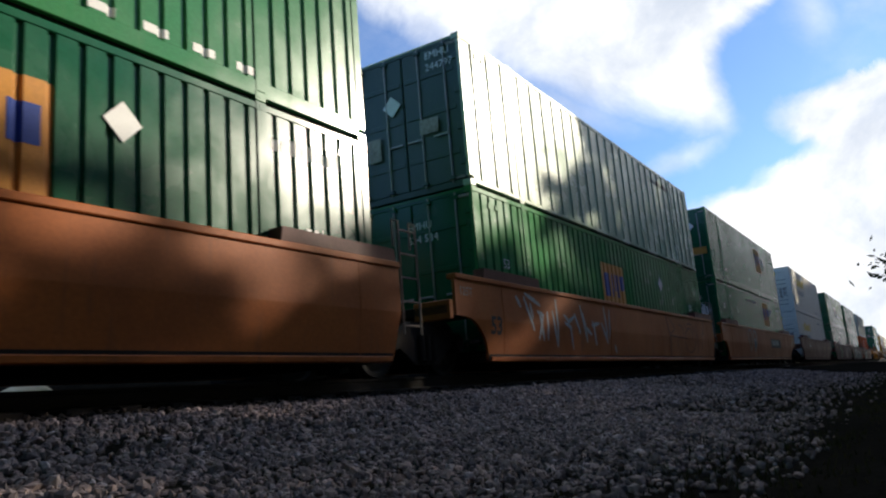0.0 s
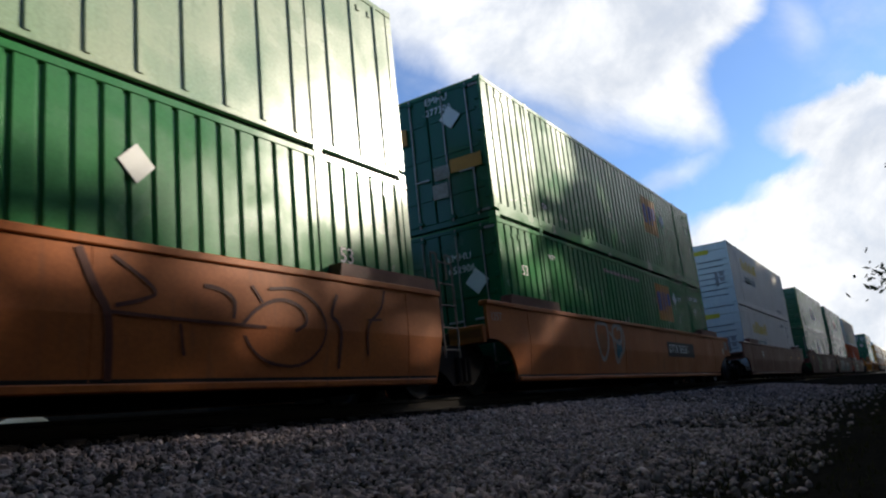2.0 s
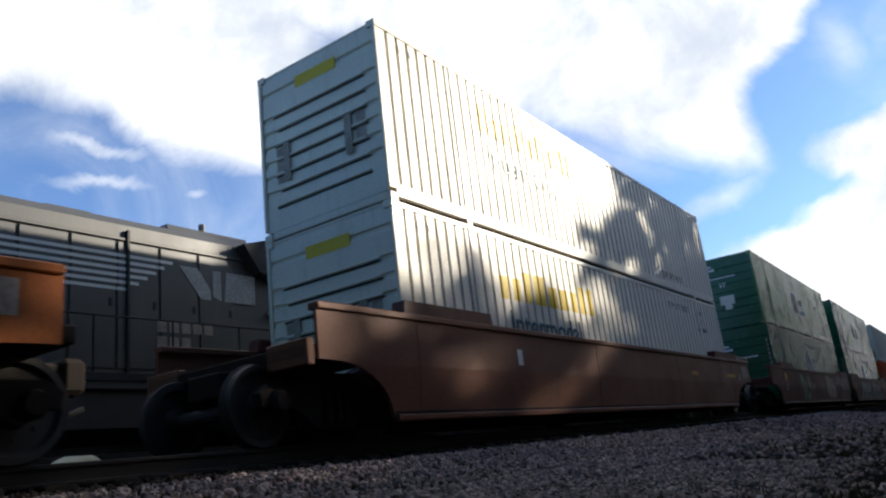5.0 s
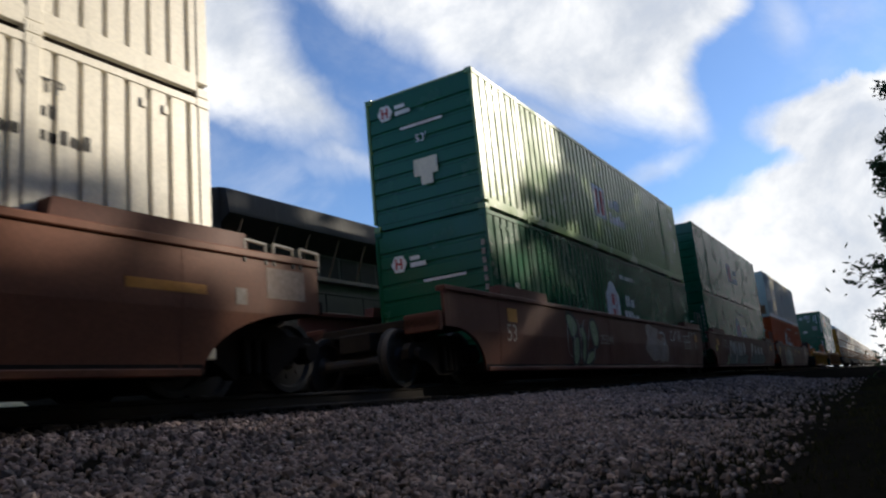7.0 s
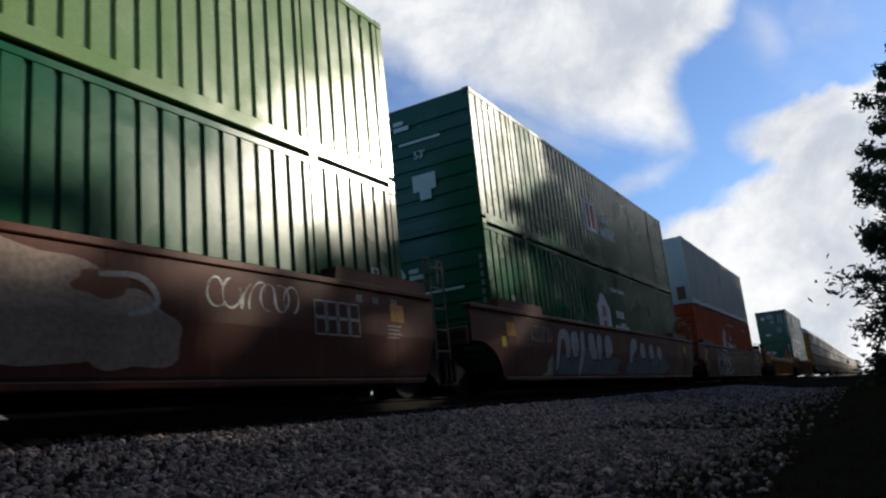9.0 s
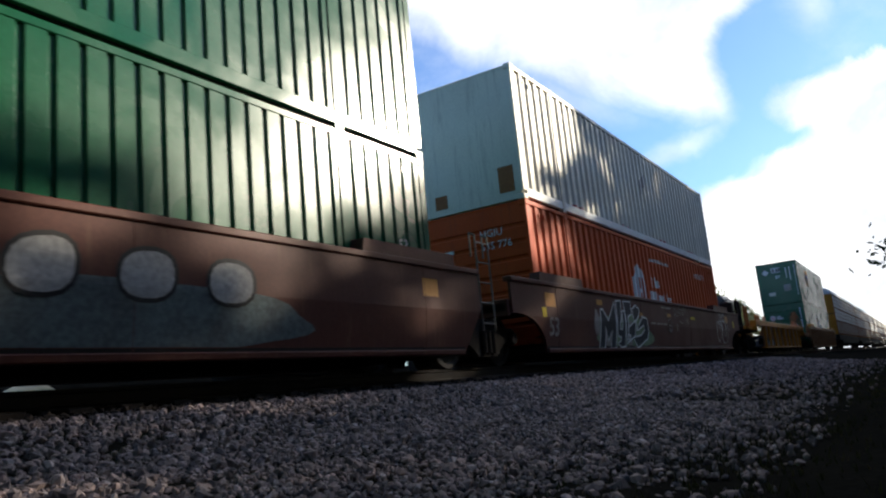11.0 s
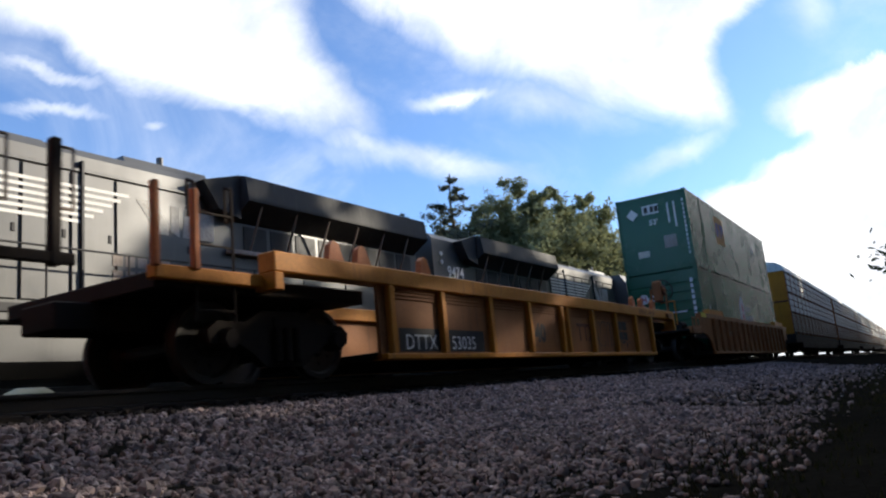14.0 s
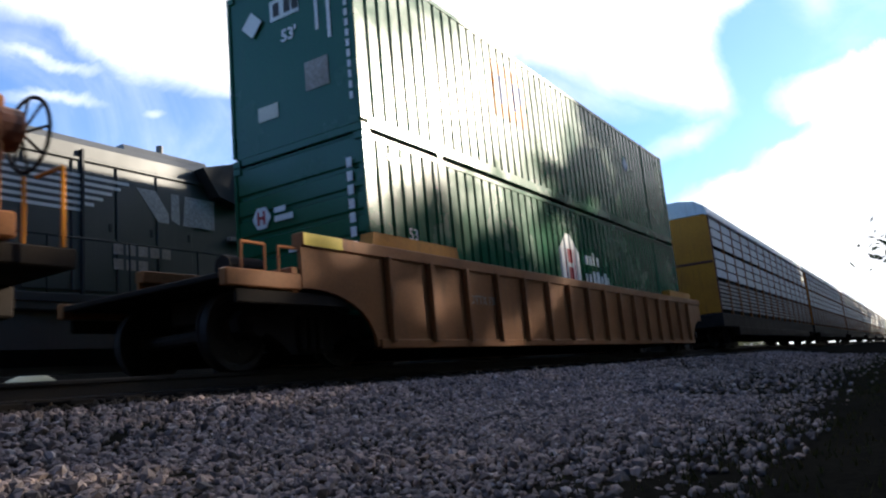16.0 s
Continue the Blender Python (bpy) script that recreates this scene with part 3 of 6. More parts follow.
# ---------------------------------------------------------------- trees
def make_tree(name, label, height, radius, leaf, count, size, base=0.2, conical=False, seed=1, lean=0.0, droop=0.0, limbs=0):
    rng = random.Random(seed)
    tree = thing(name, label, "tree")
    bark, leaves = Soup(), Soup()
    tips = []
    steps = 8
    pts = [Vector((lean * height * (k / steps) ** 1.5 + rng.uniform(-0.06, 0.06) * height * 0.12, rng.uniform(-0.06, 0.06) * height * 0.12, height * 0.97 * k / steps)) for k in range(steps + 1)]
    pts[0].x = pts[0].y = 0
    r0 = height * 0.02
    for k in range(steps):
        bark.tube(pts[k], pts[k + 1], r0 * (1 - 0.9 * k / steps), r0 * (1 - 0.9 * (k + 1) / steps), 9, False)
    limbs = limbs or (46 if conical else 30)
    for i in range(limbs):
        f = base + (1 - base) * (i + rng.random()) / limbs * 0.97
        k = min(int(f * steps), steps - 1)
        start = pts[k].lerp(pts[k + 1], f * steps - k)
        a = rng.uniform(0, 6.28)
        g = (f - base) / (1 - base)
        reach = radius * ((1 - g) ** 0.8 * 0.95 + 0.06 if conical else math.sqrt(max(1 - (2 * g - 0.85) ** 2 / 1.4, 0.06))) * rng.uniform(0.65, 1.1)
        rise = reach * (rng.uniform(-0.15, 0.25) - droop if conical else rng.uniform(0.1, 0.7))
        end = start + Vector((math.cos(a) * reach, math.sin(a) * reach, rise))
        mid = start.lerp(end, 0.5) + Vector((0, 0, reach * 0.08))
        rr = r0 * (1 - 0.85 * f) * 0.45
        bark.tube(start, mid, rr, rr * 0.65, 6, False).tube(mid, end, rr * 0.65, rr * 0.2, 6, False)
        for _ in range(7):
            q = rng.uniform(0.3, 1.0)
            p = (start.lerp(mid, q * 2) if q < 0.5 else mid.lerp(end, q * 2 - 1))
            b = p + Vector((rng.gauss(0, 1), rng.gauss(0, 1), rng.gauss(0, 0.6) - droop)).normalized() * reach * rng.uniform(0.12, 0.34)
            bark.tube(p, b, rr * 0.22, rr * 0.07, 4, False)
            tips.append((p, b))
    per = max(1, count // len(tips))
    for p, b in tips:
        d = b - p
        for _ in range(per):
            c = p + d * rng.uniform(0.1, 1.15) + Vector((rng.gauss(0, 1), rng.gauss(0, 1), rng.gauss(0, 1))) * d.length * 0.20
            u = Vector((rng.gauss(0, 1), rng.gauss(0, 1), rng.gauss(0, 0.7))).normalized()
            w = u.orthogonal().normalized()
            h = size * rng.uniform(0.6, 1.4)
            n = len(leaves.v)
            leaves.v += [tuple(c - u * h), tuple(c + w * h * 0.42), tuple(c + u * h), tuple(c - w * h * 0.42)]
            leaves.f.append((n, n + 1, n + 2, n + 3))
    part("trunk", bark, M["bark"], tree, "dark bare trunk and limbs")
    part("crown", leaves, M[leaf], tree, "loose leafy crown with gaps")
    return tree


def build_trees():
    # tall dark tree beside the line, ahead of the camera
    make_tree("evergreen_tree", "dark dense evergreen tree beside the gravel bank", 17.5, 6.2, "needle", 125000, 0.14, 0.02, True, 4, 0.0, 0.05, 110).matrix_basis = pose(35, -4.7, -0.9)
    # belt of trees back from the bank, on the sun's side
    belt = make_tree("bushy_tree", "dense bushy tree back from the gravel bank", 15.0, 5.0, "leaf", 47000, 0.11, 0.03, False, 11, 0.0, 0.0, 64)
    belt.matrix_basis = pose(25.7, -12.8, -1.7)
    for x, y, turn, z in ((31, -12.3, 130, -1.5), (37.4, -13.3, 200, -0.9), (42.6, -12.5, 250, -1.1), (20.4, -13.3, 60, -1.2), (14.6, -12.9, 20, -1.5), (9.3, -13.1, 300, -0.9), (2.5, -12.3, 15, -1), (48.4, -13.3, 110, -0.9)):
        copy_thing(belt, pose(x, y, z, 0, 0, turn))
    tall = make_tree("broadleaf_tree", "tall broadleaf tree on the bank, out of view, blocking sun and sky", 16.0, 5.0, "leaf", 46000, 0.15, 0.04, False, 12, 0.0, 0.0, 90)
    tall.matrix_basis = pose(47.3, -9.0, -1.0)
    # unseen; copies behind the camera and far ahead are added to block sky light
    for x, y, turn, z in ((54.2, -8.5, 200, -1.4), (61.4, -9.2, 250, -1), (68.2, -8.6, 60, -1.2), (76.5, -9.5, 20, -2), (85.3, -9, 300, -2), (96.2, -11.5, 140, -1), (107.4, -12, 10, -1), (119.8, -13, 80, -1), (133.1, -14, 150, -1), (147.5, -15, 220, -1), (163.8, -16, 290, -1), (182.2, -17, 30, -1), (53.3, -14.5, 15, -1), (60.5, -15, 75, -1.5), (67.3, -14.5, 140, -1.2), (74.5, -15, 210, -1.2), (44.3, -9, 45, -2.5), (1.1, -7, 33, -1), (-5.4, -5.5, 93, -1), (-8, 0.5, 170, -1), (-11.7, -9, 240, -1), (-16.6, 2, 20, -1), (9.7, -11.5, 320, -0.9)):
        copy_thing(tall, pose(x, y, z, 0, 0, turn))
    # unseen trees added to keep sky light off the wagons and end walls
    big = make_tree("broadleaf_tree", "very tall unseen broadleaf tree added to block sky light", 24.0, 6.5, "leaf", 60000, 0.17, 0.04, False, 14, 0.0, 0.0, 90)
    big.matrix_basis = pose(57, -15.5, -1.0)
    for x, y, turn, z in ((67, -16.5, 70, -1.4), (79, -17, 150, -1.0), (93, -19, 210, -1.2), (109, -21, 280, -1.0), (62, -20.5, 20, -1.2), (73, -21.5, 110, -0.8), (86, -22.5, 190, -1.0), (101, -25, 250, -1.2), (120, -23, 330, -1.0), (134, -25, 40, -1.0), (92, -12.5, 15, -1.5), (101, -13.5, 95, -1), (112, -14, 175, -1.5), (124, -15, 255, -1), (138, -15.5, 335, -1.5), (152, -17, 55, -1), (168, -18, 135, -1), (184, -19, 215, -1.5), (203, -20, 295, -1), (223, -22, 10, -1), (246, -24, 90, -1), (272, -26, 170, -1), (300, -28, 250, -1), (-5, -15, 60, -1.0), (-16, -13, 130, -1.0), (-26, -6, 220, -1.0), (-34, 4, 300, -1.0)):
        copy_thing(big, pose(x, y, z, 0, 0, turn))
    # trees beyond the siding
    c = make_tree("oak_tree", "broad olive-green autumn tree beyond the siding", 13.5, 6.4, "leaf_olive", 52000, 0.17, 0.06, False, 21, 0.0, 0.0, 60)
    c.matrix_basis = pose(47, 22, -0.8)
    for x, y, turn, k in ((54, 22.5, 80, -0.5), (61, 24, 160, -0.9), (52, 29, 220, -1.2), (69, 25, 300, -1.6), (78, 26, 20, -1.4), (89, 26, 70, -2.0), (102, 28, 130, -2.2), (120, 29, 200, -2.2), (142, 31, 260, -2.5), (170, 32, 10, -2.5)):
        copy_thing(c, pose(x, y, k, 0, 0, turn))
    make_tree("pine_tree", "thin sparse pine tree beyond the siding", 15.6, 4.4, "pine", 7000, 0.15, 0.3, True, 31, 0.0, -0.25).matrix_basis = pose(43, 25.2, -0.6)
    make_tree("pine_tree", "thin sparse pine tree beyond the siding", 12.6, 2.2, "pine", 2200, 0.17, 0.4, True, 33, 0.0, -0.2).matrix_basis = pose(39.5, 27, -0.6)

# ---------------------------------------------------------------- containers
LONG, WIDE, HIGH = 15.75, 2.59, 2.896
BASE_Z = 0.358


class Ribs:
    """The zigzag of a pressed steel wall: outer flats with grooves."""

    def __init__(self, pitch, groove, slope, deep):
        self.pitch, self.groove, self.slope, self.deep = pitch, groove, slope, deep

    def points(self, x0, x1):
        count = max(1, round((x1 - x0) / self.pitch))
        p = (x1 - x0) / count
        out = [(x0, 0.0)]
        for i in range(count):
            c = x0 + (i + 0.5) * p
            g = self.groove / 2
            out += [(c - g - self.slope, 0.0), (c - g, self.deep), (c + g, self.deep), (c + g + self.slope, 0.0)]
        return out + [(x1, 0.0)]


RIBS = {"panel": Ribs(0.29, 0.045, 0.022, 0.034), "wave": Ribs(0.36, 0.11, 0.065, 0.042), "fine": Ribs(0.27, 0.035, 0.018, 0.030), "plate": Ribs(0.585, 0.055, 0.012, -0.028)}


def wall_runs(ribs, length):
    """Pressed panels between the end posts and the two lifting posts."""
    cuts = [(0.16, 1.94), (2.10, length - 2.10), (length - 1.94, length - 0.16)]
    return [ribs.points(a, b) for a, b in cuts]


def depth_at(runs, x):
    for run in runs:
        if run[0][0] <= x <= run[-1][0]:
            return float(np.interp(x, [p[0] for p in run], [p[1] for p in run]))
    return 0.0


def strip(soup, pts, side, z0, z1, proud=0.0):
    """A wall that follows pts (x, depth), on the side y = -1 or 1."""
    b = len(soup.v)
    for x, d in pts:
        y = side * (WIDE / 2 - 0.012 - d + proud)
        soup.v += [(x, y, z0), (x, y, z1)]
    for i in range(len(pts) - 1):
        soup.f.append((b + 2 * i, b + 2 * i + 2, b + 2 * i + 3, b + 2 * i + 1))
    return soup


def painted(c, name, runs, x0, x1, z0, z1, mat, label="", proud=0.004):
    """A painted rectangle that follows the pressed wall."""
    xs = sorted({x0, x1} | {x for run in runs for x, _ in run if x0 < x < x1})
    s = strip(Soup(), [(x, depth_at(runs, x)) for x in xs], -1, z0, z1, proud)
    return part(name, s, M[mat], c, label)


def letters(c, text, size, x, z, mat, name="lettering", y=None, bold=0.0, squeeze=1.0, turn=0.0):
    me = words(text, size, M[mat], bold, squeeze)
    return part(name, me, None, c, at=pose(x, (-WIDE / 2 - 0.002) if y is None else y, z, 0, turn, 0))


def end_letters(c, text, size, y, z, mat, bold=0.0, squeeze=1.0, x=-0.012):
    me = words(text, size, M[mat], bold, squeeze)
    return part("lettering", me, None, c, at=pose(x, y, z, 0, 0, -90))


def placard(c, x, z, size, mat="decal_white", end=False, runs=None):
    s = Soup()
    h = size / 2
    if end:
        b = [(-0.016, x, z - h), (-0.016, x - h, z), (-0.016, x, z + h), (-0.016, x + h, z)]
        s.v, s.f = b + [(-0.010, p[1], p[2]) for p in b], [(0, 1, 2, 3), (7, 6, 5, 4), (0, 4, 5, 1), (1, 5, 6, 2), (2, 6, 7, 3), (3, 7, 4, 0)]
    else:
        s.prism([(x, z - h), (x + h, z), (x, z + h), (x - h, z)], -WIDE / 2 - 0.006, -WIDE / 2 + 0.002)
    return part("placard", s, M[mat], c, "diamond placard holder")


def container(name, label, mat, x, tier, ribs="panel", front="ribs", rail=0.16, length=LONG, skirt=None, end_tone=None):
    """A 53 foot box: frame, pressed walls, end walls, roof; its length runs along x from its front end."""
    c = thing(name, label, "shipping container", "double-stacked containers of the freight train")
    m = M[mat]
    # end wall colour; the darker green on some boxes stands in for shade
    e = M[end_tone or mat]
    half = WIDE / 2
    runs = wall_runs(RIBS[ribs], length)
    for side in (-1, 1):
        s = Soup()
        for run in runs:
            strip(s, run, side, rail, HIGH - 0.10)
        part("side_wall", s, m, c)
        y0, y1 = sorted((side * half, side * (half - 0.07)))
        part("bottom_rail", Soup().bevel_box(0.16, length - 0.16, y0, y1, 0.06, rail + 0.005, 0.008), M[skirt] if skirt else m, c)
        part("top_rail", Soup().bevel_box(0.16, length - 0.16, y0, y1, HIGH - 0.105, HIGH - 0.015, 0.008), m, c)
        for px in (0.0, length - 0.16):
            part("corner_post", Soup().bevel_box(px, px + 0.16, y0, y1 if side < 0 else y1, 0.17, HIGH - 0.115, 0.012), m, c)
        for px in (2.02, length - 2.02):
            part("lifting_post", Soup().bevel_box(px - 0.08, px + 0.08, y0 - (0.006 if side < 0 else 0), y1 + (0.006 if side > 0 else 0), 0.12, HIGH - 0.03, 0.012), m, c)
            for z in (0.0, HIGH - 0.12):
                part("corner_casting", Soup().bevel_box(px - 0.09, px + 0.09, min(side * (half + 0.008), side * (half - 0.16)), max(side * (half + 0.008), side * (half - 0.16)), z, z + 0.12, 0.01).box(px - 0.03, px + 0.03, side * (half + 0.009) - 0.002, side * (half + 0.009) + 0.002, z + 0.035, z + 0.085), m, c)
        for px in (0.0, length - 0.178):
            for z in (0.0, HIGH - 0.118):
                part("corner_casting", Soup().bevel_box(px, px + 0.178, min(side * (half + 0.004), side * (half - 0.16)), max(side * (half + 0.004), side * (half - 0.16)), z, z + 0.118, 0.01), m, c)
    for px in (0.55, 0.82, length - 0.9, length - 0.63):
        part("lashing_ring", Soup().bevel_box(px, px + 0.07, -half - 0.010, -half + 0.006, HIGH - 0.34, HIGH - 0.24, 0.006), m, c)
    part("roof", Soup().bevel_box(0.02, length - 0.02, -half + 0.03, half - 0.03, HIGH - 0.06, HIGH - 0.02, 0.01), m, c)
    part("floor", Soup().bevel_box(0.05, length - 0.05, -half + 0.075, half - 0.075, 0.05, 0.16, 0.01), M["steel"], c)
    # end walls
    for at_front in (True, False):
        s = Soup()
        kind = front if at_front else "ribs"
        out = 0.03 if at_front else length - 0.03
        sgn = -1 if at_front else 1
        if kind in ("ribs", "slats"):
            z, zs = 0.14, [(0.14, 0.0)]
            gaps = [0.42 + 0.33 * i for i in range(7)] if kind == "ribs" else [0.78 + 0.26 * i for i in range(6)] + [2.52]
            for g in gaps:
                zs += [(g - 0.05, 0.0), (g - 0.025, 0.03), (g + 0.025, 0.03), (g + 0.05, 0.0)]
            zs.append((HIGH - 0.11, 0.0))
            for zz, d in zs:
                s.v += [(out - sgn * d, -half + 0.05, zz), (out - sgn * d, half - 0.05, zz)]
            for i in range(len(zs) - 1):
                s.f.append((2 * i, 2 * i + 1, 2 * i + 3, 2 * i + 2))
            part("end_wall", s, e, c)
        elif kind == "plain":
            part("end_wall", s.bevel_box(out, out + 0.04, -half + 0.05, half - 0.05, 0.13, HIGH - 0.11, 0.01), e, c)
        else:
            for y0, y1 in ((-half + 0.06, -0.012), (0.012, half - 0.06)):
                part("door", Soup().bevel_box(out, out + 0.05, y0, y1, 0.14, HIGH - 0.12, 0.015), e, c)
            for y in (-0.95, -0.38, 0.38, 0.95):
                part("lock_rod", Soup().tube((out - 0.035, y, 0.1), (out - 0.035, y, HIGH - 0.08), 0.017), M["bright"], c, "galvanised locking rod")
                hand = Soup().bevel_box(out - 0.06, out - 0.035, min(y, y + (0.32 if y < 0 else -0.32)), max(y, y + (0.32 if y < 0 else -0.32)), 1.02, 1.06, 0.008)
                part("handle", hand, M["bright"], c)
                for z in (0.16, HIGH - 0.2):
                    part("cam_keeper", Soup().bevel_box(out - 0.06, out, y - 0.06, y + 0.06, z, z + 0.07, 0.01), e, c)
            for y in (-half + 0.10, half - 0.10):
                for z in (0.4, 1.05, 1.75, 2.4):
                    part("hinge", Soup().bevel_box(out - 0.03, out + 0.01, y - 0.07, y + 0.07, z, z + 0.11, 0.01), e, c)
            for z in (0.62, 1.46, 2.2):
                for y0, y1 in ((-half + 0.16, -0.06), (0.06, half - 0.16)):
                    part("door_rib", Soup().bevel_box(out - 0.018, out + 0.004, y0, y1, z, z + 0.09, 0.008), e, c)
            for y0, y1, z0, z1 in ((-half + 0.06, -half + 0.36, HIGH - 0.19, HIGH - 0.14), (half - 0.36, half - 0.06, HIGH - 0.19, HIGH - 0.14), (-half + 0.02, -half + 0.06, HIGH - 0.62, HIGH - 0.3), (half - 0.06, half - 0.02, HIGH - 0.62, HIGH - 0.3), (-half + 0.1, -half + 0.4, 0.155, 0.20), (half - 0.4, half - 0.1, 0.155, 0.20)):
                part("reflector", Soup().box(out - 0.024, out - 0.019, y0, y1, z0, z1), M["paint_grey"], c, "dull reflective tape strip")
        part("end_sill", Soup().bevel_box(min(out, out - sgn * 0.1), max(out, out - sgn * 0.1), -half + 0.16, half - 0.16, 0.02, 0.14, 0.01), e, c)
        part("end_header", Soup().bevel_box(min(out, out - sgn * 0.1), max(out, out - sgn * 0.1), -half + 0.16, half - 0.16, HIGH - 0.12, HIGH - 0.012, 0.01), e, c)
    MOVERS.append((c, x, TRACK_Y, BASE_Z + tier * HIGH))
    return c, runs


def house_mark(c, runs, x, z, accent, tall=0.95):
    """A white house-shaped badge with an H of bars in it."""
    w = 1.08
    low = z
    steps = 21
    for i in range(steps):
        x0, x1 = x + w * i / steps, x + w * (i + 1) / steps
        f = min(1.0, 1.25 - abs((i + 0.5) / steps - 0.5) * 2.5)
        painted(c, "badge", runs, x0, x1, low, low + tall * (0.62 + 0.38 * f), "decal_white")
    for x0, x1, z0, z1 in ((0.27, 0.32, 0.0, 0.66), (0.39, 0.62, 0.0, 0.26), (0.39, 0.62, 0.36, 0.66), (0.69, 0.74, 0.0, 0.66)):
        painted(c, "badge_bar", runs, x + w * x0, x + w * x1, low + tall * z0, low + tall * z1, accent, proud=0.009)


def word_bars(c, runs, rows, mat, seed=0):
    """Lettering that cannot be read, or a firm's name: short plain bars. rows: x0, x1, z0, z1."""
    rng = random.Random(seed)
    for x0, x1, z0, z1 in rows:
        h, x = z1 - z0, x0
        while x < x1 - 0.05:
            w = min(h * rng.uniform(0.45, 0.75), x1 - x)
            painted(c, "word_bar", runs, x, x + w, z0, z1 * 1.0 if rng.random() < 0.4 else z0 + h * 0.72, mat)
            x += w + h * 0.22


def gold_panel(c, runs, x, z, w=1.55, h=1.1, back="decal_gold"):
    """A square amber badge with blue strokes."""
    painted(c, "badge", runs, x, x + w, z, z + h, back, "amber painted badge panel")
    low, top = z + h * 0.26, z + h * 0.78
    for x0, x1, z0, z1 in ((0.09, 0.31, low, top), (0.39, 0.46, low, top), (0.51, 0.56, low + 0.15, top), (0.61, 0.68, low, top), (0.75, 0.93, low + 0.2, top)):
        painted(c, "badge_bar", runs, x + w * x0, x + w * x1, z0, z1, "decal_blue", proud=0.009)


def end_bars(c, rows, mat, x=-0.012):
    for y0, y1, z0, z1 in rows:
        part("word_bar", Soup().box(x, x + 0.004, y0, y1, z0, z1), M[mat], c)


def end_badge(c, y, z, r):
    s = Soup().turned([(0.0, 0.0), (0.0, r), (0.006, r)], sides=6)
    part("badge", s, M["decal_white"], c, "white six-sided badge", at=pose(-0.005, y, z, 0, 0, -90))
    for dy, dz, hw, hh in ((-0.32, 0, 0.1, 0.55), (0.32, 0, 0.1, 0.55), (0, 0, 0.35, 0.1)):
        part("badge_bar", Soup().box(-0.016, -0.010, y + dy * r - hw * r, y + dy * r + hw * r, z + dz * r - hh * r, z + dz * r + hh * r), M["decal_red"], c)


X = [-18.7, 0.0, 18.69, 41.12, 63.59, 82.46, 101.85, 124.0, 144.33]


def build_containers():
    low, up = "lower box", "upper box stacked"
    # pair ahead of the pale one
    c, r = container("shipping_container", "green corrugated container with amber badge, lower box on well car", "green_dark", X[0], 0, front="doors")
    gold_panel(c, r, 9.6, 1.2, 1.62, 1.1), placard(c, 11.9, 2.13, 0.42)
    letters(c, "53'", 0.3, 14.4, 1.25, "decal_white")
    word_bars(c, r, [(13.9, 15.2, 2.35, 2.55)], "decal_white", 3)
    c, r = container("shipping_container", "green corrugated container, upper box on another", "green", X[0], 1, front="doors", rail=0.26)
    for i in range(5):
        painted(c, "reflector", r, 10.9 + i * 0.62, 11.2 + i * 0.62, 0.30, 0.40, "decal_white", "white reflective tape strip")
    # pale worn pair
    # dark green end wall: its shade is put into the paint colour
    c, r = container("shipping_container", "green corrugated container with amber badge, lower box on well car", "green", X[1], 0, front="doors", end_tone="green_dark")
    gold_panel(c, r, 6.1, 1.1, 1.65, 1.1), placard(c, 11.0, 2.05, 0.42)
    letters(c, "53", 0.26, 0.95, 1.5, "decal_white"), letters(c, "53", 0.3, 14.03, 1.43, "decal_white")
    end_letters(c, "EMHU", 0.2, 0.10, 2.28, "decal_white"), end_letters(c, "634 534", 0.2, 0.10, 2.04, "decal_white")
    c, r = container("shipping_container", "faded pale green container with flat panels, upper box on another", "green_pale", X[1], 1, "plate", "doors", 0.14, end_tone="green_grey")
    placard(c, 0.25, 1.85, 0.42, end=True)
    end_bars(c, [(-0.75, -0.35, 1.12, 1.4), (0.55, 0.85, 0.85, 1.3)], "paint_grey", -0.03)
    word_bars(c, r, [(11.5, 13.5, 2.4, 2.55)], "decal_dark", 5)
    end_letters(c, "EMHU", 0.2, -0.55, 2.55, "decal_white"), end_letters(c, "244797", 0.2, -0.55, 2.32, "decal_white")
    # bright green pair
    # end walls of both boxes coloured darker to stand for their shade
    c, r = container("shipping_container", "green corrugated container with amber badge, lower box on well car", "green", X[2], 0, front="doors", end_tone="green_dark")
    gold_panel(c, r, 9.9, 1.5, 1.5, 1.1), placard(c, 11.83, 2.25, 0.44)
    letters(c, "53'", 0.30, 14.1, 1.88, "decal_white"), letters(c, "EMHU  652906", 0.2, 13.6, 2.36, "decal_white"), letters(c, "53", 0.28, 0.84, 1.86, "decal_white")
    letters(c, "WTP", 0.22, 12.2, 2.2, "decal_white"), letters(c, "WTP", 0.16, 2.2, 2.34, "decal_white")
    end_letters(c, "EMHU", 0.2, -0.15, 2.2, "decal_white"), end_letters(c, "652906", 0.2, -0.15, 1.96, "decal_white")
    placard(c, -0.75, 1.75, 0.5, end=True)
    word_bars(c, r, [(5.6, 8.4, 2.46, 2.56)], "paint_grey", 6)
    c, r = container("shipping_container", "green corrugated container with amber badge, upper box on another", "green", X[2], 1, front="doors", rail=0.28, end_tone="green_dark")
    gold_panel(c, r, 9.9, 1.3, 1.4, 1.15), placard(c, 11.85, 1.9, 0.46), letters(c, "DA", 0.18, 2.24, 0.56, "decal_white")
    placard(c, -0.55, 2.2, 0.48, end=True)
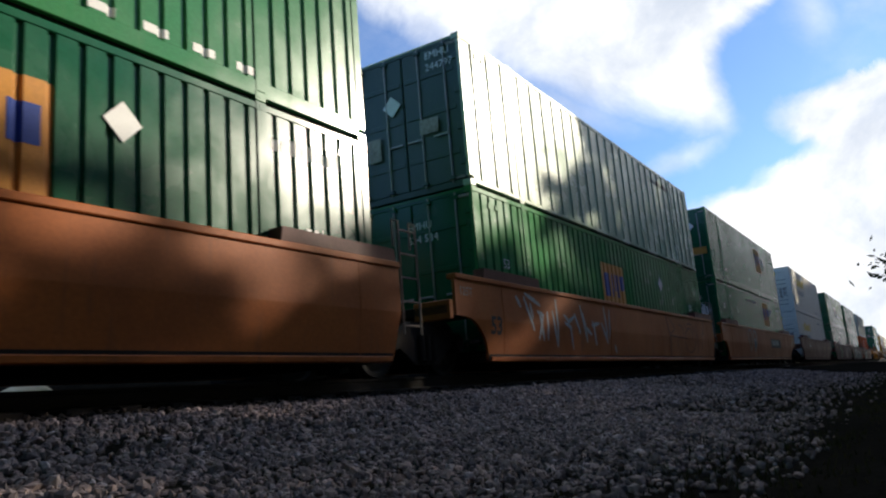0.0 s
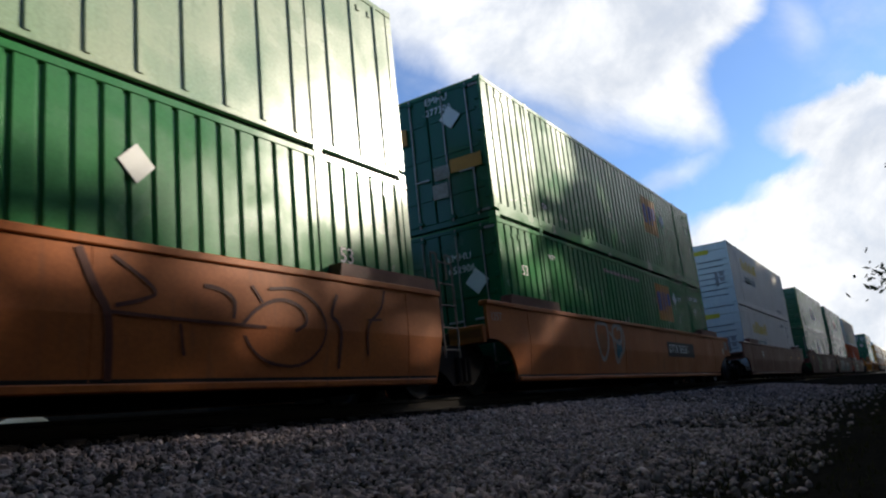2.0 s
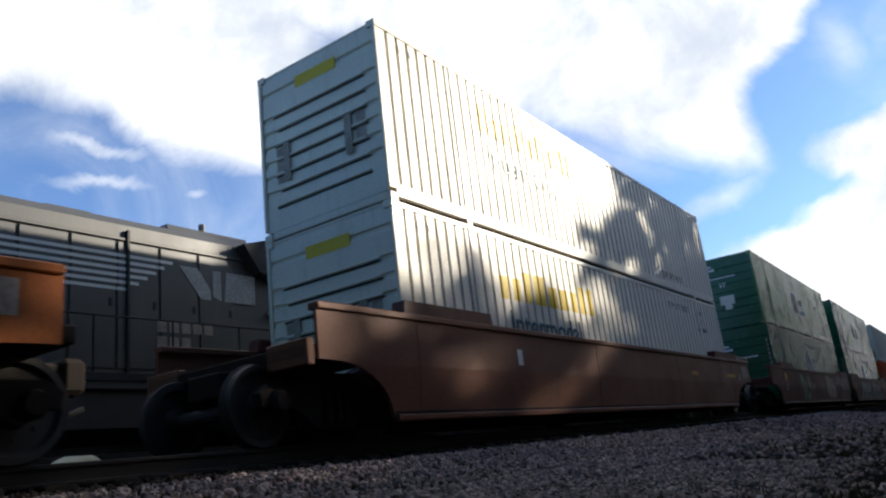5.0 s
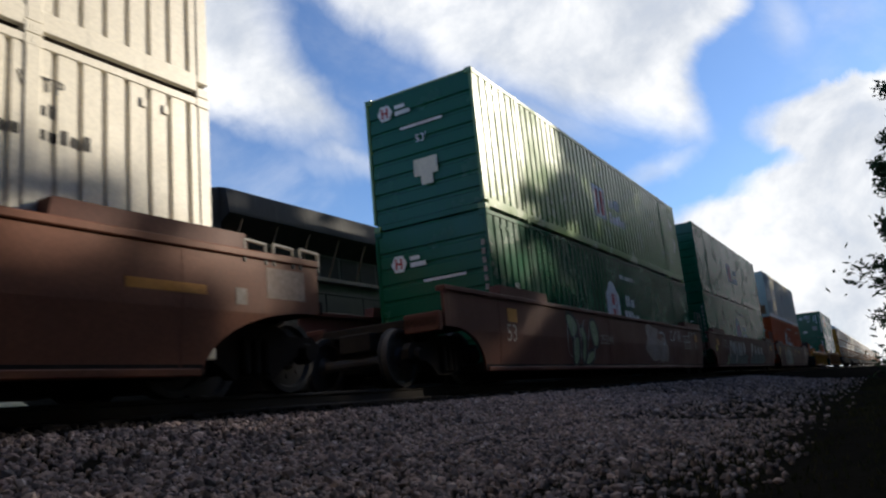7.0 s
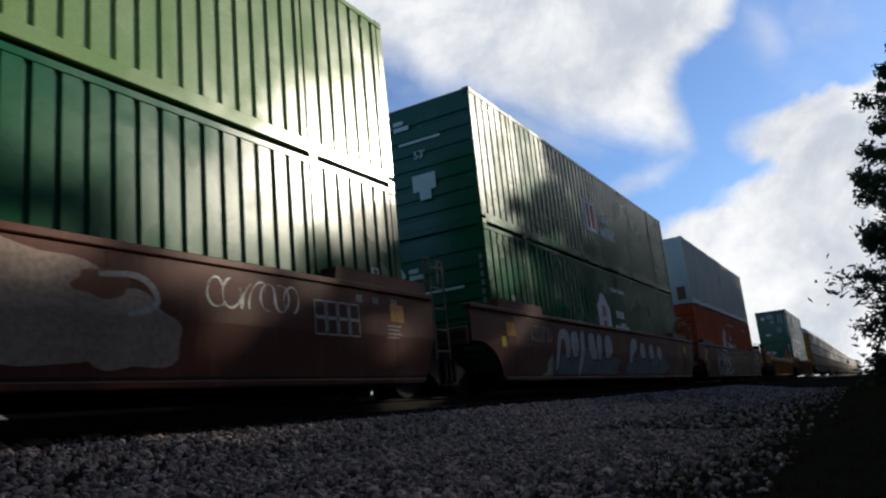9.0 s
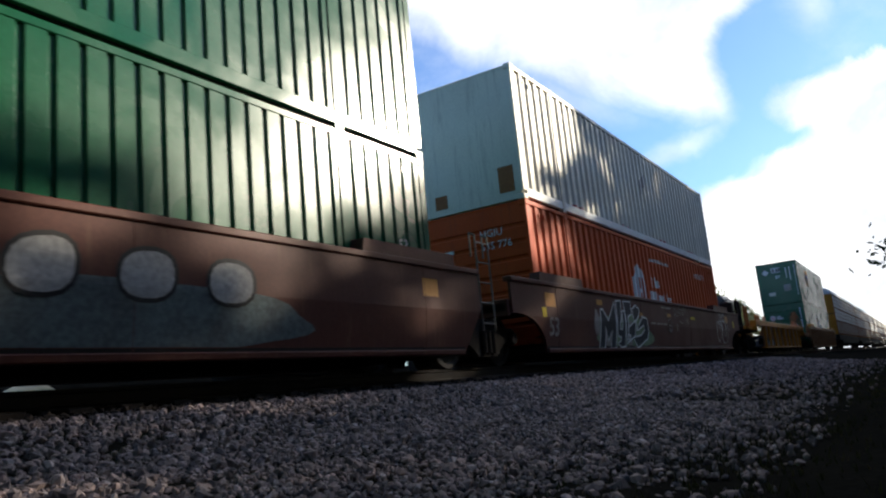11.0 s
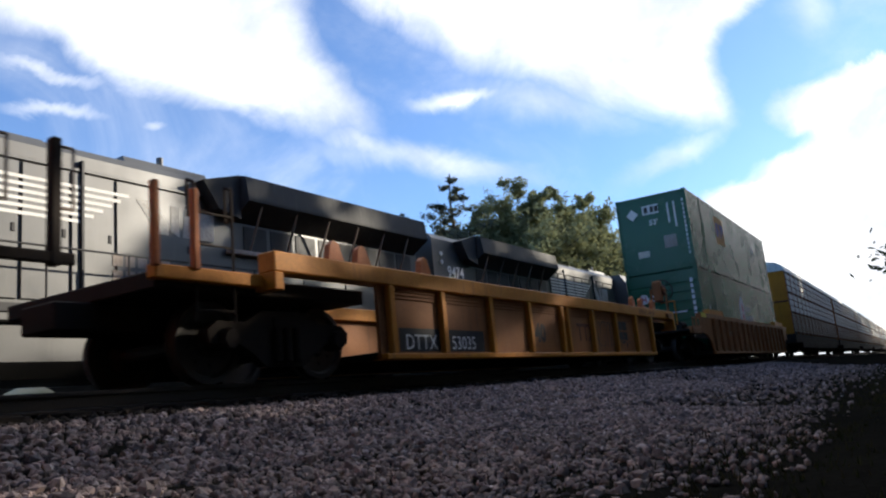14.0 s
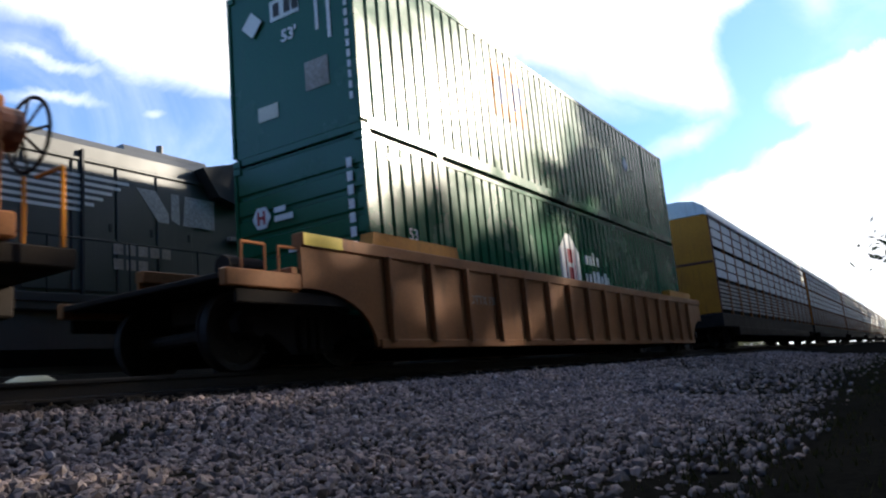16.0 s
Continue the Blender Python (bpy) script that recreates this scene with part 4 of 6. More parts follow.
    end_bars(c, [(-1.15, -0.45, 1.05, 1.32), (0.5, 1.0, 1.9, 2.25)], "decal_gold", -0.03), end_bars(c, [(-0.42, -0.06, 0.98, 1.25), (0.75, 1.0, 0.75, 1.0), (-0.35, 0.0, 0.6, 0.9)], "paint_grey", -0.03)
    end_letters(c, "EMHU", 0.2, 0.0, 2.6, "decal_white"), end_letters(c, "277300", 0.2, 0.0, 2.36, "decal_white")
    # white pair
    for tier in (0, 1):
        c, r = container("shipping_container", "white corrugated container with yellow lettering, " + ("upper box on another" if tier else "lower box on well car"), "white", X[3], tier, "fine", "slats", 0.26 if tier else 0.16)
        z = 1.75 + 0.12 * tier
        word_bars(c, r, [(2.75, 6.5, z, z + 0.55)], "decal_yellow", 8 + tier)
        letters(c, "Intermodal", 0.62, 2.9, z - 0.62, "decal_teal", bold=0.008)
        letters(c, "TOP LIFT ONLY", 0.24, 11.2, 0.34 if tier else 2.4, "decal_dark")
        if not tier:
            letters(c, "WTP", 0.2, 13.6, 2.38, "decal_dark"), word_bars(c, r, [(13.7, 13.95, 2.15, 2.28), (13.45, 14.3, 1.92, 2.06)], "decal_dark", 31)
        for k in range(7):
            part("stiffener", Soup().bevel_box(-0.004, 0.032, -0.98, 0.98, 0.52 + 0.26 * k, 0.56 + 0.26 * k, 0.01), M["white"], c)
            # dark grey bar that paints in the shade below each stiffener
            part("grime_line", Soup().box(0.024, 0.029, -1.0, 0.98 - 0.1 * (k % 2), 0.485 + 0.26 * k, 0.516 + 0.26 * k), M["wing"], c, "dark line painted for the shade under a stiffener")
        for y in (-0.62, 0.70):
            part("worn_mark", Soup().box(-0.008, -0.005, y - 0.07, y + 0.07, 0.9, 1.55), M["paint_grey"], c)
        end_bars(c, [(-0.45, 0.45, 2.42, 2.62)], "decal_yellow", 0.024), end_bars(c, [(0.75, 0.95, 0.9, 1.5), (-0.95, -0.75, 1.1, 1.6)], "paint_grey", 0.024)
    # two green pairs with house badges
    for i, tone in ((4, "green_dark"), (5, "green_dark")):
        c, r = container("shipping_container", "dark green corrugated container with house badge, lower box on well car", tone, X[i], 0)
        house_mark(c, r, 6.52, 1.15, "decal_red", 1.0)
        word_bars(c, r, [(8.2, 8.95, 1.55, 1.85), (8.0, 9.3, 1.1, 1.42)], "decal_white", i)
        word_bars(c, r, [(7.9, 9.3, 2.3, 2.42)], "decal_white", i + 3)
        end_badge(c, 0.75, 2.15, 0.19), end_bars(c, [(0.25, 0.48, 2.18, 2.26), (0.12, 0.48, 2.04, 2.13), (-0.75, 0.2, 1.70, 1.75)], "decal_white")
        letters(c, "53", 0.24, 14.9, 1.35, "decal_white"), letters(c, "53", 0.2, 0.95, 1.40, "decal_white")
        end_bars(c, [(-1.20, -1.13, 1.0 + 0.17 * k, 1.11 + 0.17 * k) for k in range(8)], "paint_grey")
        # olive box: end wall kept dark green, which puts its shade in colour
        c, r = container("shipping_container", "green corrugated container with ribbed end, upper box on another", "green_olive" if i == 4 else tone, X[i], 1, rail=0.24, end_tone="green_dark")
        painted(c, "badge", r, 6.6, 7.5, 1.0, 1.9, "decal_white")
        painted(c, "badge_bar", r, 6.75, 6.95, 1.1, 1.8, "decal_red", proud=0.009), painted(c, "badge_bar", r, 7.15, 7.35, 1.1, 1.8, "decal_red", proud=0.009)
        word_bars(c, r, [(7.9, 8.9, 1.45, 1.75), (7.8, 9.2, 1.0, 1.32)], "decal_white", i + 9)
        end_badge(c, 0.80, 2.48, 0.19), end_bars(c, [(0.30, 0.55, 2.50, 2.58), (0.18, 0.55, 2.36, 2.45), (-0.55, 0.45, 2.02, 2.07)], "decal_white")
        end_letters(c, "53'", 0.24, 0.12, 1.66, "decal_white")
        end_bars(c, [(-0.35, 0.2, 0.95, 1.3), (-0.22, 0.05, 0.75, 0.95)], "cream" if i == 4 else "decal_white")
    # red and cream pair
    c, r = container("shipping_container", "orange-red corrugated container with house badge, lower box on well car", "red", X[6], 0, "wave", length=16.1)
    house_mark(c, r, 6.3, 1.12, "red", 1.05)
    letters(c, "HGIU 635776", 0.26, 13.0, 2.25, "decal_white", squeeze=0.9)
    word_bars(c, r, [(7.95, 8.8, 1.62, 1.92), (7.75, 9.05, 1.2, 1.5)], "decal_white", 4)
    letters(c, "Inc.", 0.42, 9.2, 1.2, "decal_white", bold=0.01)
    word_bars(c, r, [(8.0, 10.0, 2.38, 2.48)], "decal_white", 5)
    end_letters(c, "HGIU", 0.22, -0.20, 2.26, "decal_white"), end_letters(c, "635 776", 0.22, -0.20, 2.00, "decal_white"), end_badge(c, 0.95, 2.0, 0.17), end_bars(c, [(0.45, 0.72, 2.05, 2.12)], "decal_white")
    c, r = container("shipping_container", "cream corrugated container with rust stains, upper box on another", "cream", X[6], 1, "wave", "plain", 0.24, 16.1, "decal_white")
    for i, tall in enumerate((0.26, 0.10, 0.24, 0.0, 0.22, 0.16, 0.12, 0.20, 0.22)):
        if tall:
            painted(c, "word_bar", r, 7.28 + i * 0.357, 7.34 + i * 0.357, 0.98, 0.98 + tall, "decal_dark")
    for i, (z0, z1) in enumerate(((1.5, 1.95), (1.75, 2.1), (1.7, 2.25), (1.65, 1.9))):
        painted(c, "worn_mark", r, 8.15 + i * 0.30, 8.24 + i * 0.30, z0, z1, "paint_grey")
    for i in range(4):
        for k in range(2):
            painted(c, "reflector", r, 2.6 + i * 3.4 + k * 0.4, 2.85 + i * 3.4 + k * 0.4, 0.255, 0.30, "decal_red")
    end_bars(c, [(-1.1, -0.75, 0.2, 0.75), (0.5, 0.8, 0.16, 0.45)], "yellow_dull", 0.024)
    # last green pair
    c, r = container("shipping_container", "green corrugated container with house badge, lower box on well car", "green_dark", X[8], 0)
    house_mark(c, r, 6.55, 1.25, "decal_red", 1.0)
    word_bars(c, r, [(8.0, 8.9, 1.65, 1.95), (7.9, 9.4, 1.22, 1.52)], "decal_white", 14)
    end_badge(c, 0.72, 2.0, 0.19), end_bars(c, [(0.22, 0.45, 2.03, 2.11), (0.08, 0.45, 1.89, 1.98), (-0.75, 0.2, 1.38, 1.43)], "decal_white")
    letters(c, "53", 0.26, 0.95, 1.42, "decal_white")
    end_bars(c, [(-1.08, -0.98, 1.2 + 0.2 * i, 1.34 + 0.2 * i) for i in range(7)], "decal_white")
    c, r = container("shipping_container", "green corrugated container with amber badge, upper box on another", "green_dark", X[8], 1, front="plain", rail=0.24)
    gold_panel(c, r, 4.2, 1.35, 1.45, 1.15), placard(c, 11.9, 1.9, 0.44)
    placard(c, 0.72, 2.25, 0.44, end=True)
    part("end_label", Soup().box(0.018, 0.024, -0.25, 0.35, 2.18, 2.52), M["decal_white"], c, "white label plate with dark strokes")
    for y in (0.25, 0.02, -0.14):
        part("word_bar", Soup().box(0.012, 0.017, y - 0.10, y + 0.03, 2.24, 2.46), M["decal_dark"], c)
    end_letters(c, "53'", 0.27, 0.14, 1.78, "decal_white", 0.008, x=0.014)
    end_bars(c, [(-0.62, -0.56, 1.75, 2.48), (-0.85, -0.79, 1.55, 2.5)], "decal_white", 0.014), end_bars(c, [(-0.75, -0.3, 0.85, 1.3)], "paint_grey", 0.014), end_bars(c, [(0.28, 0.7, 0.62, 0.85)], "cream", 0.014)
    end_bars(c, [(-1.17, -1.11, 0.5 + 0.16 * i, 0.61 + 0.16 * i) for i in range(13)], "decal_white", 0.014)

# ---------------------------------------------------------------- wagons
WHEEL_R = 0.46
SHARED = {}


def truck_meshes():
    if SHARED:
        return
    s = Soup()
    for side in (-0.752, 0.752):
        o = -1 if side < 0 else 1
        s.turned([(side + o * 0.07, 0.10), (side + o * 0.07, 0.13), (side + o * 0.02, 0.17), (side + o * 0.02, 0.36), (side + o * 0.07, 0.39), (side + o * 0.07, 0.455), (side - o * 0.04, WHEEL_R), (side - o * 0.06, WHEEL_R + 0.025), (side - o * 0.08, WHEEL_R + 0.02), (side - o * 0.08, 0.38), (side - o * 0.01, 0.36), (side - o * 0.01, 0.17), (side - o * 0.08, 0.10)], sides=32)
        for k in range(8):
            a = k * math.pi / 4
            s.tube((0.25 * math.cos(a), side + o * 0.005, 0.25 * math.sin(a)), (0.25 * math.cos(a), side + o * 0.035, 0.25 * math.sin(a)), 0.03, sides=6)
        s.tube((0, side + o * 0.07, 0), (0, side + o * 0.33, 0), 0.07, sides=10)
    s.tube((0, -0.75, 0), (0, 0.75, 0), 0.085, sides=10)
    SHARED["wheelset"] = s.mesh("wheelset", M["wheel"])
    s = Soup()
    outline = [(-1.12, 0.42), (-1.15, 0.56), (-1.02, 0.66), (-0.62, 0.66), (-0.35, 0.80), (0.35, 0.80), (0.62, 0.66), (1.02, 0.66), (1.15, 0.56), (1.12, 0.42), (0.72, 0.42), (0.50, 0.30), (0.32, 0.16), (-0.32, 0.16), (-0.50, 0.30), (-0.72, 0.42)]
    s.prism(outline, -0.07, 0.07)
    for x in (-0.89, 0.89):
        s.turned([(-0.16, 0.0), (-0.16, 0.10), (-0.10, 0.13), (0.05, 0.13)], (x, 0, WHEEL_R), 12)
    for x in (-0.16, 0.0, 0.16):
        for k in range(5):
            s.turned([(-0.001, 0.06), (-0.02, 0.075), (-0.001, 0.075)], (x, -0.075, 0.26 + 0.07 * k), 10)
        s.tube((x, -0.10, 0.22), (x, -0.10, 0.60), 0.055, sides=10)
    SHARED["side_frame"] = s.mesh("side_frame", M["steel"])
    s = Soup().bevel_box(-0.22, 0.22, -1.1, 1.1, 0.42, 0.74, 0.03).bevel_box(-0.35, 0.35, -0.4, 0.4, 0.70, 0.86, 0.03)
    for x in (-0.45, 0.45):
        s.bevel_box(x - 0.06, x + 0.06, -1.0, 1.0, 0.30, 0.42, 0.02)
    SHARED["truck"] = s.mesh("truck", M["steel"])


def truck(car, x):
    truck_meshes()
    t = part("truck", SHARED["truck"], None, car, "grimy two-axle truck", at=pose(x, 0, 0))
    for y, turn in ((-1.02, 0), (1.02, 180)):
        part("side_frame", SHARED["side_frame"], None, t, at=pose(0, y, 0, 0, 0, turn))
    for dx in (-0.89, 0.89):
        w = part("wheelset", SHARED["wheelset"], None, t, at=pose(dx, 0, WHEEL_R))
        WHEELS.append((w, dx))
    return t


def ladder(car, x, y, z0, z1, mat="worn_rail", wide=0.42):
    s = Soup()
    for dx in (0, wide):
        s.path([(x + dx, y, z0), (x + dx, y, z1), (x + dx, y + 0.10, z1 + 0.05), (x + dx, y + 0.10, z1 - 0.35)], 0.017)
    k = z0 + 0.12
    while k < z1 - 0.1:
        s.tube((x, y, k), (x + wide, y, k), 0.013, sides=6)
        k += 0.34
    part("ladder", s, M[mat], car, "steel grab rails and steps")


SIDE = 1.505       # half width over the wagon's side
TOP, LOW = 1.50, 0.20


def arch(cx, z, rx, rz, a0, a1, n=9):
    return [(cx + rx * math.cos(radians(a0 + (a1 - a0) * i / n)), z + rz * math.sin(radians(a0 + (a1 - a0) * i / n))) for i in range(n + 1)]


def well_car(label, mat, x, length, f_top, f_low, r_top, r_low, ribs=False, trucks=(), ledge="oxide", rear_ladder=True, front_ladder=False):
    """A well car unit: two side girders with wheel arches cut out, floor, end platforms, guides, trucks."""
    car = thing("well_car", label, "well car", "well cars of the freight train")
    m = M[mat]
    f_low_z, r_low_z = 0.88, 0.88
    fl, rl = f_low, r_low
    outline = [(f_top, f_low_z), (f_top, TOP), (r_top, TOP), (r_top, r_low_z)]
    if r_top - rl > 0.5:
        outline += arch(r_top - 0.15, LOW, max(r_top - 0.15 - rl, 0.2), r_low_z - LOW, 90, 180)
    else:
        outline += [(r_top, r_low_z), (rl, LOW)]
    if fl - f_top > 0.5:
        outline += arch(f_top + 0.15, LOW, max(fl - f_top - 0.15, 0.2), f_low_z - LOW, 0, 90)
    else:
        outline += [(fl, LOW)]
    clean = []
    for p in outline:
        if not clean or abs(p[0] - clean[-1][0]) + abs(p[1] - clean[-1][1]) > 0.004:
            clean.append(p)
    for side in (-1, 1):
        y0, y1 = sorted((side * SIDE, side * (SIDE - 0.05)))
        sd = part("side_girder", Soup().prism(clean, y0, y1), m, car)
        lip0, lip1 = sorted((side * (SIDE + 0.035), side * (SIDE - 0.14)))
        part("top_chord", Soup().bevel_box(f_top, r_top, lip0, lip1, TOP - (0.13 if ribs else 0.05), TOP + 0.035, 0.012), m, car)
        part("bottom_chord", Soup().bevel_box(fl + 0.05, rl - 0.05, lip0, lip1, LOW - 0.03, LOW + (0.09 if ribs else 0.05), 0.012), m, car)
        if ribs:
            k = fl + 0.3
            while k < rl:
                part("stake", Soup().bevel_box(k - 0.05, k + 0.05, min(side * SIDE, side * (SIDE + 0.09)), max(side * SIDE, side * (SIDE + 0.09)), LOW + 0.05, TOP - 0.12, 0.012), m, car)
                k += 1.02
        else:
            seam = [f_low + 0.55, length * 0.36, length * 0.66, length - 0.6]
            for k in seam:
                part("weld_seam", Soup().box(k - 0.006, k + 0.006, min(side * SIDE, side * (SIDE + 0.004)), max(side * SIDE, side * (SIDE + 0.004)), LOW + 0.06, TOP - 0.05), m, car)
        for x0, x1 in ((max(f_top, -1.0) + 0.75, 1.95), (length - 2.0, min(length + 0.3, r_top - 0.05))):
            part("guide_ledge", Soup().prism([(x0, TOP + 0.02), (x0 + 0.04, TOP + 0.21), (x1 - 0.04, TOP + 0.21), (x1, TOP + 0.02)], min(side * (SIDE + 0.01), side * 1.30), max(side * (SIDE + 0.01), side * 1.30)), M[ledge], car, "raised guide ledge at the well's end")
    part("well_floor", Soup().bevel_box(fl, rl, -SIDE + 0.06, SIDE - 0.06, 0.18, 0.30, 0.01), M["steel"], car)
    for x0, x1 in ((f_top - 0.15, fl - 0.05), (rl + 0.05, r_top + 0.15)):
        if x1 - x0 > 0.3:
            part("end_platform", Soup().bevel_box(x0, x1, -SIDE + 0.06, SIDE - 0.06, 0.90, 1.06, 0.015).bevel_box(x0 - 0.25, x1, -0.3, 0.3, 0.62, 0.92, 0.02), M["steel"], car)
            for y in (-SIDE + 0.03, SIDE - 0.03):
                part("end_sill", Soup().bevel_box(x0, x0 + 0.12, min(y, y * 0.55), max(y, y * 0.55), 0.82, 1.12, 0.012), m, car)
    for tx in trucks:
        truck(car, tx)
    if rear_ladder:
        ladder(car, r_top + 0.12, -SIDE + 0.05, 0.55, 2.15)
    if front_ladder:
        ladder(car, f_top + 0.1, -SIDE + 0.02, 0.9, 1.95)
    # couplers and hoses between the wagons
    part("coupler", Soup().bevel_box(r_top, r_top + 0.8, -0.16, 0.16, 0.72, 0.98, 0.04).bevel_box(r_top + 0.7, r_top + 0.95, -0.22, 0.22, 0.66, 1.02, 0.05), M["steel"], car)
    s = Soup()
    s.path([(r_top, -0.5, 0.8), (r_top + 0.25, -0.5, 0.5), (r_top + 0.5, -0.45, 0.38), (r_top + 0.8, -0.4, 0.5)], 0.03)
    part("air_hose", s, M["decal_dark"], car)
    MOVERS.append((car, x, TRACK_Y, 0.0))
    return car


BEND = 0.84
LEAN = 0.11
PAINTED = {"spray_stroke", "spray_patch", "graffiti_letter", "graffiti_outline", "lettering", "number_board", "plate", "stripe", "marker", "word_bar", "round_stencil", "weld_seam", "side_girder", "bottom_chord"}


def tuck(car):
    """Leans the lower half of a smooth side inwards, with all that is painted on it."""
    for ob in car.children:
        if ob.name.split(".")[0] not in PAINTED:
            continue
        at = ob.matrix_basis.translation
        bm = bmesh.new()
        bm.from_mesh(ob.data)
        bmesh.ops.bisect_plane(bm, geom=bm.verts[:] + bm.edges[:] + bm.faces[:], plane_co=(0, 0, BEND - at.z), plane_no=(0, 0, 1))
        for v in bm.verts:
            drop = BEND - at.z - v.co.z
            if drop > 0:
                v.co.y += drop * LEAN * (1 if v.co.y + at.y < 0 else -1)
        bm.to_mesh(ob.data)
        bm.free()


def graffiti_letter(car, shape, fill, rim, label="", depth=0.009, width=0.026):
    """A sprayed letter: a filled outline with a rim of another colour."""
    s = Soup()
    s.v, s.f = [(x, -SIDE - depth, z) for x, z in shape], [tuple(range(len(shape)))]
    part("graffiti_letter", s, M[fill], car, label)
    s, count = Soup(), len(shape)
    for i, (ax, az) in enumerate(shape):
        p, q = Vector(shape[i - 1]), Vector(shape[(i + 1) % count])
        d = ((Vector((ax, az)) - p).normalized() + (q - Vector((ax, az))).normalized())
        d = d.normalized() * width if d.length > 0.01 else Vector((width, 0.0))
        s.v += [(ax - d.y, -SIDE - depth - 0.002, az + d.x), (ax + d.y, -SIDE - depth - 0.002, az - d.x)]
        j = (i + 1) % count
        s.f.append((2 * i, 2 * j, 2 * j + 1, 2 * i + 1))
    part("graffiti_outline", s, M[rim], car)


def ribbon(car, points, mat, width=0.02, label="", depth=0.012, taper=True, soft_bends=True):
    """One sprayed line: a flat ribbon along a bent path, thinner at its ends."""
    for _ in range(2 if soft_bends and len(points) > 3 else 0):
        soft = [points[0]]
        for (px, pz), (qx, qz) in zip(points, points[1:]):
            soft += [(px * 0.75 + qx * 0.25, pz * 0.75 + qz * 0.25), (px * 0.25 + qx * 0.75, pz * 0.25 + qz * 0.75)]
        points = soft + [points[-1]]
    fine = []
    for p, q in zip(points, points[1:]):
        fine += [(p[0] + (q[0] - p[0]) * k / 4, p[1] + (q[1] - p[1]) * k / 4) for k in range(4)]
    fine.append(points[-1])
    s, last = Soup(), len(fine) - 1
    for k, (x, z) in enumerate(fine):
        p, q = fine[max(k - 1, 0)], fine[min(k + 1, last)]
        d = Vector((q[0] - p[0], q[1] - p[1]))
        d = d.normalized() * width * (0.55 + 0.45 * math.sin(math.pi * k / last) if taper else 1.0)
        s.v += [(x - d.y, -SIDE - depth, z + d.x), (x + d.y, -SIDE - depth, z - d.x)]
    s.f += [(2 * k, 2 * k + 1, 2 * k + 3, 2 * k + 2) for k in range(last)]
    part("spray_stroke", s, M[mat], car, label)


def rounded(shape):
    """Cuts the corners of an outline twice."""
    for _ in range(2):
        out = []
        for i, (x, z) in enumerate(shape):
            u, w = shape[(i + 1) % len(shape)]
            out += [(x * 0.75 + u * 0.25, z * 0.75 + w * 0.25), (x * 0.25 + u * 0.75, z * 0.25 + w * 0.75)]
        shape = out
    return shape


def side_rect(car, name, x0, x1, z0, z1, mat, label="", y=-SIDE - 0.004):
    return part(name, Soup().box(x0, x1, y, y + 0.003, z0, z1), M[mat], car, label)


def scrawl(car, x0, x1, z0, z1, mat, seed, count=14, width=0.03, y=-SIDE - 0.005):
    """Loose sprayed strokes: bent ribbons."""
    rng = random.Random(seed)
    for i in range(count):
        s = Soup()
        w = (x1 - x0) / count
        cx = x0 + w * (i + 0.5)
        pts, a = [], rng.uniform(0, 6.28)
        style = rng.random()
        for k in range(13):
            t = k / 12
            if style < 0.5:
                px = cx + w * 0.75 * math.cos(a + t * 5.2) * (0.6 + 0.5 * t)
                pz = (z0 + z1) / 2 + (z1 - z0) * 0.46 * math.sin(a + t * 5.2)
            else:
                px = cx + w * (0.9 * (t - 0.5) + 0.35 * math.sin(a + 5 * t))
                pz = z0 + (z1 - z0) * (0.5 + 0.48 * math.cos(a + t * 4.0))
            pts.append((px, min(max(pz, z0), z1)))
        for k, (px, pz) in enumerate(pts):
            q, p0 = pts[min(k + 1, 12)], pts[max(k - 1, 0)]
            d = Vector((q[0] - p0[0], q[1] - p0[1]))
            d = d.normalized() if d.length > 1e-6 else Vector((1, 0))
            ww = width * (0.7 + 0.5 * math.sin(k))
            s.v += [(px - d.y * ww, y - 0.0002 * i, pz + d.x * ww), (px + d.y * ww, y - 0.0002 * i, pz - d.x * ww)]
        s.f += [(2 * k, 2 * k + 1, 2 * k + 3, 2 * k + 2) for k in range(12)]
        part("spray_stroke", s, M[mat], car)


def blob(car, name, cx, cz, rx, rz, mat, seed, y=-SIDE - 0.004, label=""):
    """A sprayed patch with an uneven outline."""
    rng = random.Random(seed)
    n, ph = 40, [rng.uniform(0, 6.28) for _ in range(5)]
    out = []
    for i in range(n):
        a = 2 * math.pi * i / n
        k = 1 + sum(0.055 * math.sin((j + 2) * a + ph[j]) for j in range(5))
        out.append((cx + rx * k * math.cos(a), min(max(cz + rz * k * math.sin(a), LOW + 0.1), TOP - 0.06)))
    s = Soup()
    s.v, s.f = [(x, y, z) for x, z in out], [tuple(range(n))]
    part(name, s, M[mat], car, label)


